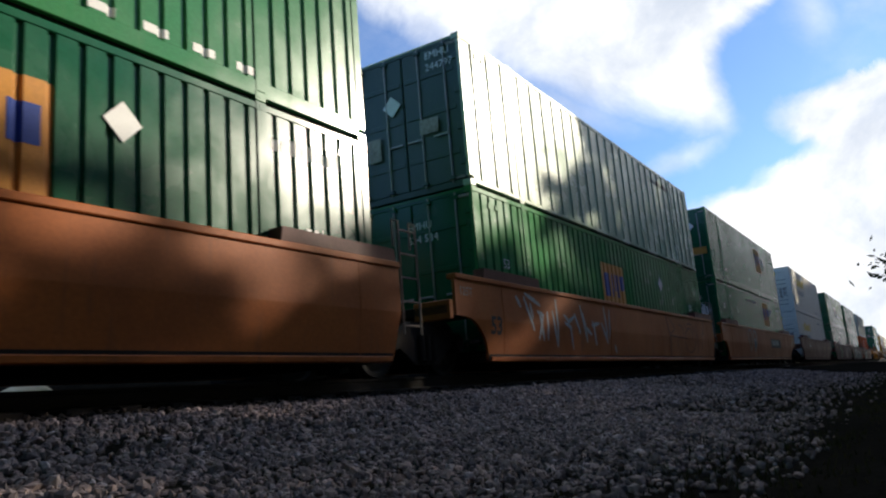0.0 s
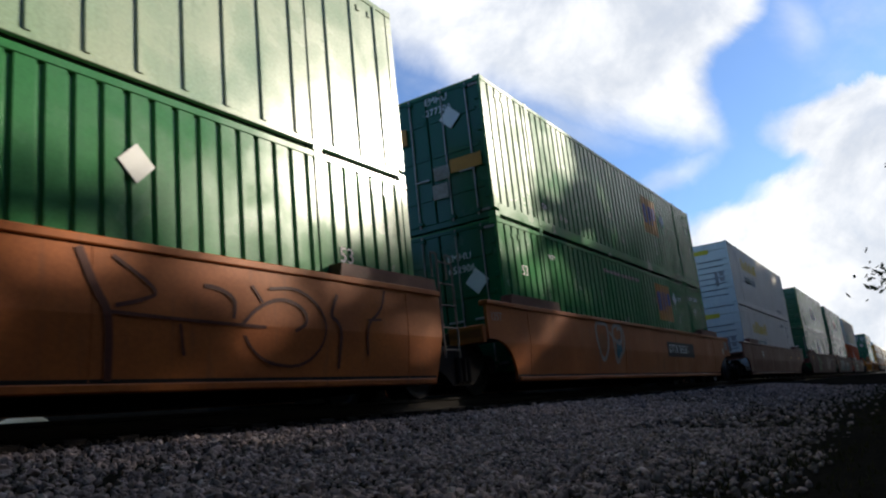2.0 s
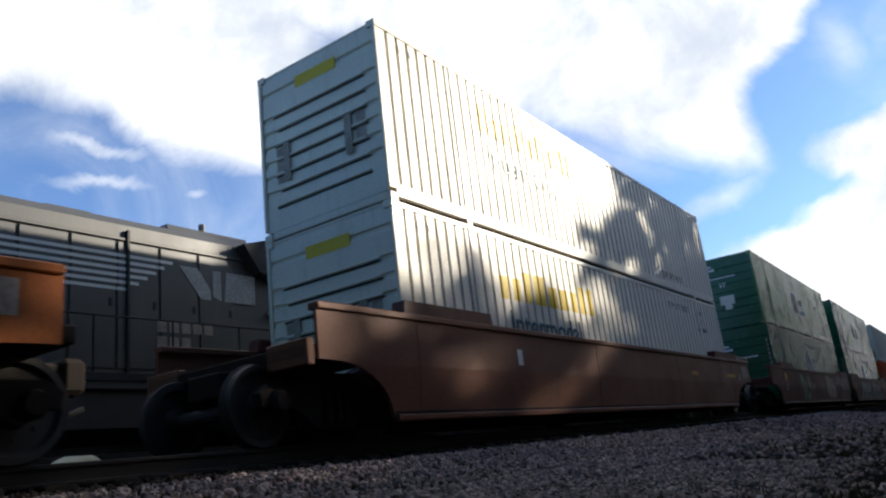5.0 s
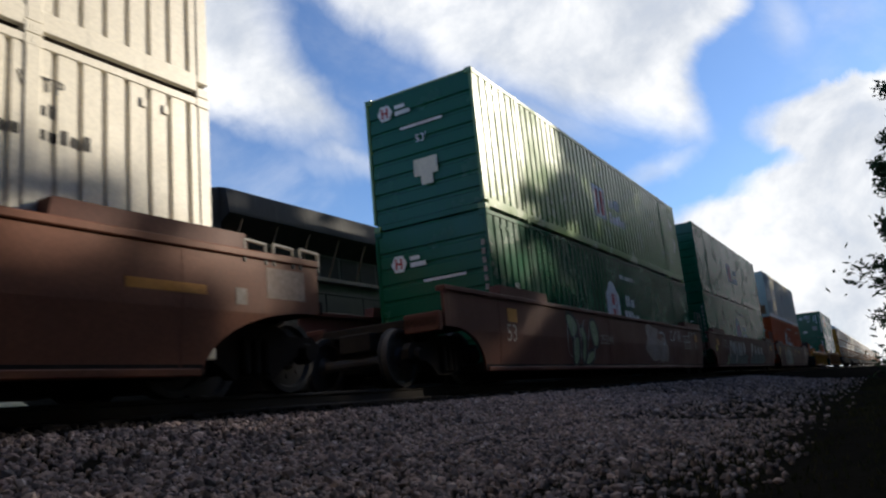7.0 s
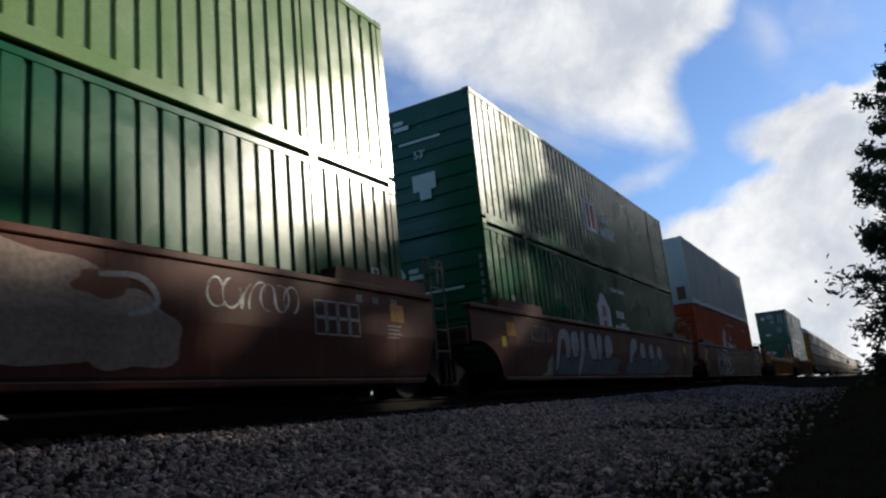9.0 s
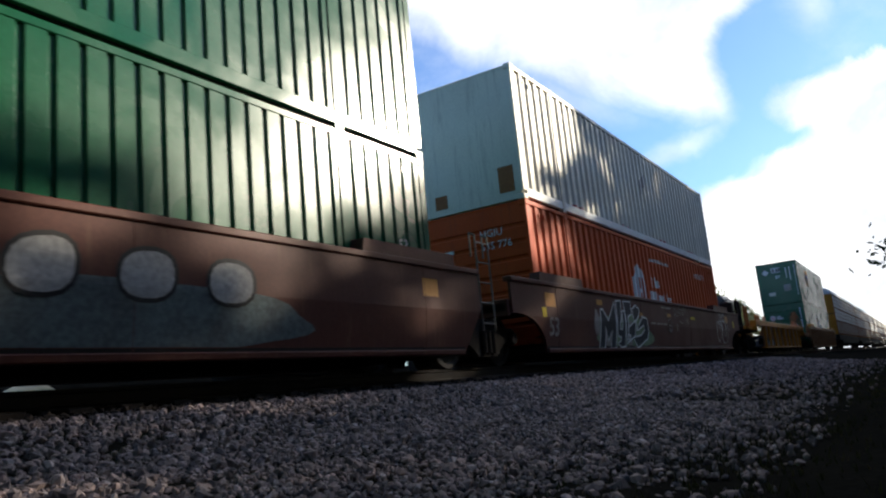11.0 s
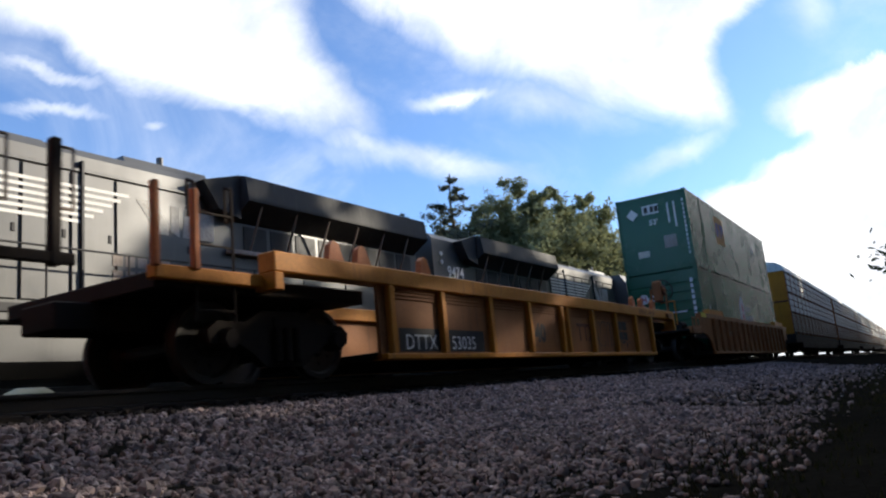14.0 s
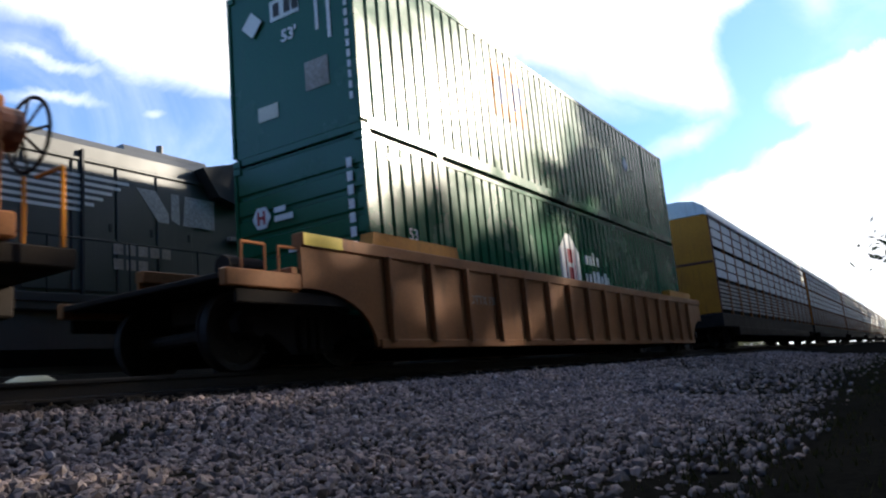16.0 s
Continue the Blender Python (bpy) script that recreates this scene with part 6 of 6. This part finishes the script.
def build_empty_car():
    """The empty ribbed well car, lower than the rest, with deep top sills."""
    car = thing("empty_well_car", "worn yellow-orange ribbed well car riding empty, with black numbers", "well car", "well cars of the freight train")
    x0, x1, l0, l1 = -0.65, 15.2, 1.3, 13.1
    for side in (-1, 1):
        ys = sorted((side * SIDE, side * (SIDE - 0.05)))
        part("side_girder", Soup().prism([(l0, LOW), (l0, 1.2), (l1, 1.2), (l1, LOW)], *ys), M["yellow_dull"], car)
        yo = sorted((side * (SIDE + 0.10), side * (SIDE - 0.16)))
        part("top_sill", Soup().bevel_box(x0, x1, *yo, 1.15, 1.38, 0.015), M["yellow"], car, "deep worn yellow top sill")
        part("bottom_sill", Soup().bevel_box(l0, l1, *yo, LOW - 0.03, LOW + 0.05, 0.012), M["yellow"], car)
        for k in (1.5, 2.78, 4.25, 5.7, 7.15, 7.42, 8.8, 10.24, 11.7, 13.0):
            ye = sorted((side * SIDE, side * (SIDE + 0.10)))
            part("stake", Soup().bevel_box(k - 0.06, k + 0.06, *ye, LOW + 0.05, 1.15, 0.014), M["yellow"], car)
        for z in (1.10, 1.05, 1.00):
            yt = sorted((side * SIDE, side * (SIDE + 0.02)))
            part("stiffener", Soup().bevel_box(l0 + 0.1, l1 - 0.1, *yt, z - 0.012, z + 0.012, 0.004), M["yellow_dull"], car)
    part("well_floor", Soup().bevel_box(l0, l1, -SIDE + 0.06, SIDE - 0.06, 0.18, 0.28, 0.01), M["steel"], car)
    for a, b in ((x0 - 1.3, l0 - 0.05), (l1 + 0.05, x1 + 0.9)):
        part("end_platform", Soup().bevel_box(a, b, -SIDE + 0.2, SIDE - 0.2, 0.92, 1.10, 0.015).bevel_box(a - 0.4, b, -0.3, 0.3, 0.62, 0.92, 0.02), M["steel"], car, "grimy end platform")
    part("end_step", Soup().bevel_box(x1 - 0.12, x1 + 0.02, -SIDE - 0.10, -SIDE + 0.3, 0.86, 1.15, 0.01), M["yellow"], car)
    part("end_step", Soup().bevel_box(x0, x0 + 0.14, -SIDE - 0.10, -SIDE + 0.3, 0.95, 1.15, 0.01), M["yellow"], car)
    # folding guides that stand up from the sill
    for gx in (0.4, 0.95, 2.4, 11.9, 12.6, 13.6):
        for side in (-1, 1):
            y = side * (SIDE - 0.02)
            part("container_guide", Soup().prism([(gx, 1.385), (gx + 0.04, 1.60), (gx + 0.12, 1.66), (gx + 0.20, 1.62), (gx + 0.30, 1.385)], min(y, y - side * 0.09), max(y, y - side * 0.09)), M["orange"], car, "rusty folding container guide")
    # brake stand with its hand wheel
    stand = Soup().bevel_box(15.30, 15.50, -1.45, -0.95, 1.10, 1.32, 0.02).path([(15.35, -1.42, 1.1), (15.35, -1.42, 2.1), (15.35, -1.0, 2.1), (15.35, -1.0, 1.1)], 0.03).bevel_box(15.25, 15.47, -1.32, -1.08, 1.75, 2.35, 0.03)
    part("brake_stand", stand, M["yellow_dull"], car, "rusty brake stand with grab rails")
    brake_wheel(car, 15.66, -1.2, 2.08, 0.33)
    part("handrail", Soup().path([(15.85, -1.5, 1.05), (15.85, -1.5, 1.75), (15.85, -1.1, 1.75)], 0.02).path([(15.85, -0.9, 1.05), (15.85, -0.9, 1.8)], 0.02), M["yellow"], car)
    ladder(car, -1.5, -1.35, 0.6, 2.05, "steel", 0.5)
    side_rect(car, "number_board", 1.72, 4.05, 0.28, 0.60, "decal_dark", "dark board behind the wagon's number")
    letters(car, "DTTX", 0.30, 1.85, 0.31, "decal_white", y=-SIDE - 0.008), letters(car, "53035", 0.29, 3.05, 0.31, "decal_white", y=-SIDE - 0.008)
    letters(car, "40", 0.46, 5.98, 0.46, "decal_dark", y=-SIDE - 0.006, bold=0.02), letters(car, "TTX", 0.5, 8.0, 0.5, "oxide", y=-SIDE - 0.006, bold=0.01)
    for z, w in ((0.86, 0.6), (0.62, 0.6)):
        side_rect(car, "data_panel", 10.55, 10.85, z - 0.09, z + 0.11, "decal_dark"), side_rect(car, "data_panel", 10.88, 11.15, z - 0.09, z + 0.11, "decal_dark")
    scrawl(car, 9.2, 10.2, 0.35, 0.95, "decal_dark", 91, 5, 0.014), scrawl(car, 10.4, 11.3, 0.32, 0.5, "decal_dark", 92, 4, 0.02)
    for x in (4.6, 9.4):
        blob(car, "stain", x, 0.5, 0.5, 0.22, "yellow_dull", int(x * 10))
    part("deck_beam", Soup().bevel_box(-2.05, -0.66, -SIDE + 0.06, -SIDE + 0.2, 0.99, 1.13, 0.014), M["yellow"], car, "worn yellow edge beam of the end deck")
    for x in (-2.05, -1.58):
        part("end_post", Soup().bevel_box(x - 0.035, x + 0.035, -SIDE + 0.02, -SIDE + 0.1, 1.1, 1.94, 0.01), M["orange"], car, "rusty upright end post")
    part("sill_box", Soup().bevel_box(14.35, 14.75, -SIDE - 0.17, -SIDE - 0.10, 1.2, 1.3, 0.015), M["yellow_dull"], car)
    part("deck_casting", Soup().loft_x([(-1.25, 1.10), (-1.32, 1.42), (-1.12, 1.56), (-0.85, 1.5), (-0.8, 1.10)], 13.7, 14.2), M["rust_brown"], car, "rusty rounded casting on the deck")
    word = [(12.0 + 0.13 * k, 12.0 + 0.13 * k + 0.1) for k in range(10) if k != 5]
    for k, (u, w) in enumerate(word):
        ribbon(car, [(u, 1.20), (u + 0.03, 1.34), (w, 1.30 - 0.02 * (k % 3)), (u + 0.02, 1.26), (w, 1.20)], "oxide", 0.010, "dark red sprayed scrawl", 0.105, False)
    truck(car, 0.0), truck(car, 14.1)
    MOVERS.append((car, X[7], TRACK_Y, 0.0))


def build_autoracks():
    """Tall enclosed car carriers with pale slotted panels."""
    long, half, eave = 27.2, 1.54, 4.95
    car = thing("autorack", "tall yellow autorack wagon with pale slotted side panels", "autorack wagon", "autorack wagons of the freight train")
    part("deck", Soup().bevel_box(0, long, -half, half, 0.75, 1.25, 0.03), M["steel"], car, "dark grimy wagon deck")
    part("sill", Soup().bevel_box(2.6, long - 2.6, -half - 0.02, half + 0.02, 0.45, 0.80, 0.03), M["steel"], car)
    out = [(-half, eave), (-half * 0.93, eave + 0.32), (-half * 0.72, eave + 0.52), (-half * 0.35, eave + 0.62), (half * 0.35, eave + 0.62), (half * 0.72, eave + 0.52), (half * 0.93, eave + 0.32), (half, eave)]
    part("roof", Soup().loft_x(out, 0.02, long - 0.02), M["panel"], car, "pale rounded corrugated roof")
    for x0, x1 in ((0.02, 0.10), (long - 0.10, long - 0.02)):
        for y0, y1 in ((-half + 0.03, -0.01), (0.01, half - 0.03)):
            part("end_door", Soup().bevel_box(x0, x1, y0, y1, 1.26, eave - 0.02, 0.02), M["yellow"], car, "worn yellow end door")
        part("end_band", Soup().bevel_box(x0 - 0.015, x1 + 0.015, -half + 0.05, half - 0.05, 3.1, 3.2, 0.015), M["oxide"], car)
    for side in (-1, 1):
        for i in range(0, 15):
            k = 0.12 + i * (long - 0.24) / 14
            ys = sorted((side * half, side * (half - 0.09)))
            part("side_post", Soup().bevel_box(k - 0.07, k + 0.07, *ys, 1.25, eave, 0.012), M["oxide"] if i in (0, 14) else M["yellow_dull"], car)
        ys = sorted((side * (half + 0.004), side * (half - 0.10)))
        part("side_rail", Soup().bevel_box(0, long, *ys, eave - 0.06, eave + 0.03, 0.012), M["panel"], car)
    cell = (long - 0.24) / 14
    pan = {}
    for rows in (3, 7):
        s = Soup()
        high = 1.08
        lift = high / rows
        for k in range(rows):
            s.bevel_box(0.09, cell - 0.09, -0.02, 0.0, k * lift + 0.02, (k + 1) * lift - 0.035, 0.006)
        pan[rows] = s.mesh("side_panel", M["panel" if rows == 3 else "paint_grey"])
    for side in (-1, 1):
        for i in range(14):
            for j, z in enumerate((1.35, 2.53, 3.71)):
                part("side_panel", pan[7 if j == 0 else 3], None, car, at=pose(0.12 + i * cell, side * (half - 0.035), z + 0.03))
    # solid dark box added inside, so that the slots read as shade
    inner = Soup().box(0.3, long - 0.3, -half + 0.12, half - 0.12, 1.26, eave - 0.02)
    part("inner_deck", inner, M["steel"], car, "dark box filling the inside, for the shade behind the slots")
    truck(car, 2.3), truck(car, long - 2.3)
    part("coupler", Soup().bevel_box(long, long + 1.2, -0.15, 0.15, 0.72, 0.98, 0.04), M["steel"], car)
    MOVERS.append((car, 164.6, TRACK_Y, 0.0))
    for i in range(1, 12):
        MOVERS.append((copy_thing(car, pose(0, 0, 0)), 164.6 + i * 28.25, TRACK_Y, 0.0))
        if i < 4:
            for t in MOVERS[-1][0].children:
                if t.name.startswith("truck"):
                    WHEELS.extend((w, w.matrix_basis.translation.x) for w in t.children if w.name.startswith("wheelset"))


# ---------------------------------------------------------------- locomotives on the siding
def locomotive(x, hood, cab, nose, wing, stripes, emblem, number=None):
    """A long-hood diesel; each pair gives where a section starts and ends along the frame."""
    loco = thing("locomotive", "dusty black diesel locomotive with white hood stripes on the siding", "locomotive", "locomotives standing on the siding")
    m = M["black"]
    lo, hi = min(hood[0], nose[0]) - 0.4, max(hood[1], nose[1]) + 0.4
    part("frame", Soup().bevel_box(lo, hi, -1.5, 1.5, 1.35, 1.62, 0.03), m, loco)
    part("fuel_tank", Soup().loft_x([(-1.1, 0.5), (-1.4, 0.75), (-1.4, 1.34), (1.4, 1.34), (1.4, 0.75), (1.1, 0.5)], lo + 7.2, hi - 7.2), m, loco)
    part("hood", Soup().loft_x([(-0.95, 1.62), (-0.95, 4.45), (-0.80, 4.62), (0.80, 4.62), (0.95, 4.45), (0.95, 1.62)], *hood), m, loco, "long engine hood with access doors")
    doors = (hood[0] + 0.2, wing[0] - 0.5) if wing[0] - hood[0] > hood[1] - wing[1] else (wing[1] + 0.2, hood[1] - 0.3)
    k = doors[0]
    while k < doors[1] - 0.85:
        for y0, y1 in ((-0.985, -0.95), (0.95, 0.985)):
            part("hood_door", Soup().bevel_box(k, k + 0.82, y0, y1, 1.8, 4.12, 0.012), m, loco)
        part("door_latch", Soup().bevel_box(k + 0.70, k + 0.76, -1.0, -0.985, 2.9, 3.05, 0.005), M["grille"], loco)
        if round(k * 7) % 2:
            part("door_latch", Soup().tube((k + 0.5, -0.985, 3.45), (k + 0.5, -1.0, 3.45), 0.05, sides=10), M["grille"], loco)
        k += 0.87
    part("hood_ledge", Soup().bevel_box(doors[0], doors[1], -1.0, -0.95, 4.14, 4.2, 0.01), m, loco)
    for f in (0.2, 0.64):
        k = doors[0] + (doors[1] - doors[0]) * f
        part("hood_post", Soup().bevel_box(k, k + 0.06, -1.03, -0.95, 1.7, 4.35, 0.01), M["grille"], loco)
    mid = (doors[0] + doors[1]) / 2
    part("roof_duct", Soup().loft_x([(-0.7, 4.6), (-0.6, 4.80), (0.6, 4.80), (0.7, 4.6)], doors[1] - 1.9, doors[1] + 0.1), m, loco)
    part("exhaust", Soup().bevel_box(mid, mid + 0.9, -0.35, 0.35, 4.6, 4.84, 0.04), m, loco)
    part("roof_vent", Soup().tube((doors[1] - 0.9, -0.4, 4.78), (doors[1] - 0.9, -0.4, 5.02), 0.07), m, loco)
    outline = [(-1.50, 4.12), (-1.50, 4.18), (-1.42, 4.68), (-1.2, 4.74), (1.2, 4.74), (1.42, 4.68), (1.50, 4.18), (1.50, 4.12), (0.95, 3.75), (-0.95, 3.75)]
    part("radiator_wing", Soup().loft_x(outline, *wing), M["wing"], loco, "overhanging radiator section")
    part("wing_front", Soup().prism([(wing[0] - 1.0, 4.45), (wing[0], 4.74), (wing[0], 3.75), (wing[0] - 0.6, 3.9)], -1.25, 1.25), M["wing"], loco)
    k = wing[0] + 0.3
    while k < wing[1] - 0.7:
        part("wing_grille", Soup().bevel_box(k, k + 0.7, -0.97, -0.95, 3.14, 3.7, 0.01), M["grille"], loco)
        k += 0.82
    k = wing[0] + 0.4
    while k < wing[1] - 0.3:
        part("wing_strut", Soup().tube((k, -1.05, 3.12), (k + 0.08, -1.42, 4.14), 0.03, sides=6), M["worn_rail"], loco)
        k += 1.12
    part("radiator_sill", Soup().bevel_box(wing[0] - 0.2, wing[1] - 0.4, -1.10, -0.95, 3.02, 3.12, 0.01), M["paint_grey"], loco, "pale sill below the radiator")
    # white stripes and large letters as plain shapes
    for i in range(6):
        z = 3.20 + i * 0.125
        part("stripe", Soup().box(stripes[0], stripes[1] - (5 - i) * 0.18, -0.991, -0.988, z, z + 0.06), M["decal_white"], loco, "white stripe along the hood")
    for shape in ([(0.0, 3.84), (0.42, 3.84), (0.72, 3.42), (0.72, 3.22), (0.48, 3.22)], [(0.78, 3.84), (0.98, 3.84), (0.98, 3.22), (0.78, 3.30)], [(1.12, 3.84), (1.86, 3.84), (1.86, 3.22), (1.06, 3.22)]):
        part("emblem_shape", Soup().prism([(emblem + x, z) for x, z in shape], -0.993, -0.990), M["paint_pale"], loco, "pale emblem shape on the hood")
    for i, z in enumerate((2.50, 2.22)):
        for q in range(5 - 2 * i):
            part("word_bar", Soup().box(emblem - 0.5 + q * 0.26, emblem - 0.30 + q * 0.26, -0.996, -0.992, z, z + 0.2), M["paint_grey"], loco)
    # walkway with posts and rails
    posts, k = Soup(), lo + 1.0
    while k < hi - 0.4:
        posts.tube((k, -1.46, 1.6), (k, -1.46, 2.62), 0.018, sides=6)
        k += 1.5
    posts.tube((lo + 1.0, -1.46, 2.6), (hi - 0.6, -1.46, 2.6), 0.018, sides=6)
    part("handrail", posts, M["grille"], loco, "black walkway handrail")
    part("walkway_edge", Soup().bevel_box(lo, hi, -1.53, -1.505, 1.5, 1.64, 0.006), M["grille"], loco, "black walkway edge")
    part("cab", Soup().loft_x([(-1.5, 1.63), (-1.5, 4.2), (-1.2, 4.66), (1.2, 4.66), (1.5, 4.2), (1.5, 1.63)], *cab), m, loco, "black cab with side windows")
    for f in (0.3, 1.45):
        part("cab_window", Soup().bevel_box(cab[0] + f, cab[0] + f + 0.85, -1.515, -1.5, 3.1, 3.85, 0.02), M["grille"], loco, "dark side window")
    part("nose", Soup().loft_x([(-1.05, 1.63), (-1.05, 3.0), (-0.85, 3.25), (0.85, 3.25), (1.05, 3.0), (1.05, 1.63)], *nose), m, loco)
    if number:
        part("lettering", words(number, 0.50, M["decal_white"], 0.012), None, loco, at=pose(hood[0] + 0.75, -0.985, 3.28))
        for z in (3.72, 3.98):
            part("marker_lamp", Soup().tube((hood[0] + 0.45, -0.96, z), (hood[0] + 0.45, -1.0, z), 0.07, sides=10), M["decal_white"], loco)
    for tx in (lo + 4.0, hi - 4.0):
        t = part("truck", Soup().prism([(tx - 2.3, 0.35), (tx - 2.4, 0.8), (tx - 1.9, 1.05), (tx + 1.9, 1.05), (tx + 2.4, 0.8), (tx + 2.3, 0.35), (tx + 1.2, 0.3), (tx, 0.45), (tx - 1.2, 0.3)], -1.15, 1.15), M["steel"], loco, "three-axle truck")
        for dx in (-1.8, 0, 1.8):
            part("wheelset", Soup().turned([(-0.8, 0), (-0.8, 0.48), (-0.68, 0.52), (0.68, 0.52), (0.8, 0.48), (0.8, 0)], (tx + dx, 0, 0.52), 24), M["wheel"], t)
    loco.matrix_basis = pose(x, FAR_Y, 0)
    return loco


def build_locomotives():
    locomotive(0.0, (2.0, 18.15), (-1.0, 1.7), (-2.9, -1.0), (11.1, 18.05), (2.4, 8.55), 8.7)
    locomotive(18.9, (0.2, 16.5), (16.8, 19.5), (19.5, 21.4), (2.5, 8.6), (8.9, 13.2), 13.5, "9474")
    locomotive(41.6, (0.2, 16.5), (16.8, 19.5), (19.5, 21.4), (2.5, 8.6), (8.9, 13.2), 13.5)


# ---------------------------------------------------------------- build, then set the train going
build_ground()
build_track(TRACK_Y, "railway_track"), build_track(FAR_Y, "railway_siding")
build_locomotives()
build_containers()
build_well_cars()
build_empty_car()
build_autoracks()
build_trees()
build_sunlit_ground_mound()
build_ballast()
build_weeds()


def motions():
    for ob, x, y, z in MOVERS:
        walk(ob, [(t, pose(x - run, y, z)) for t, run in RUN])
    times = [i / 15 for i in range(241)]
    runs = np.interp(times, [r[0] for r in RUN], [r[1] for r in RUN])
    for ob, x in WHEELS:
        walk(ob, [(t, pose(x, 0, WHEEL_R, 0, -math.degrees(run / WHEEL_R), 0)) for t, run in zip(times, runs)])


motions()
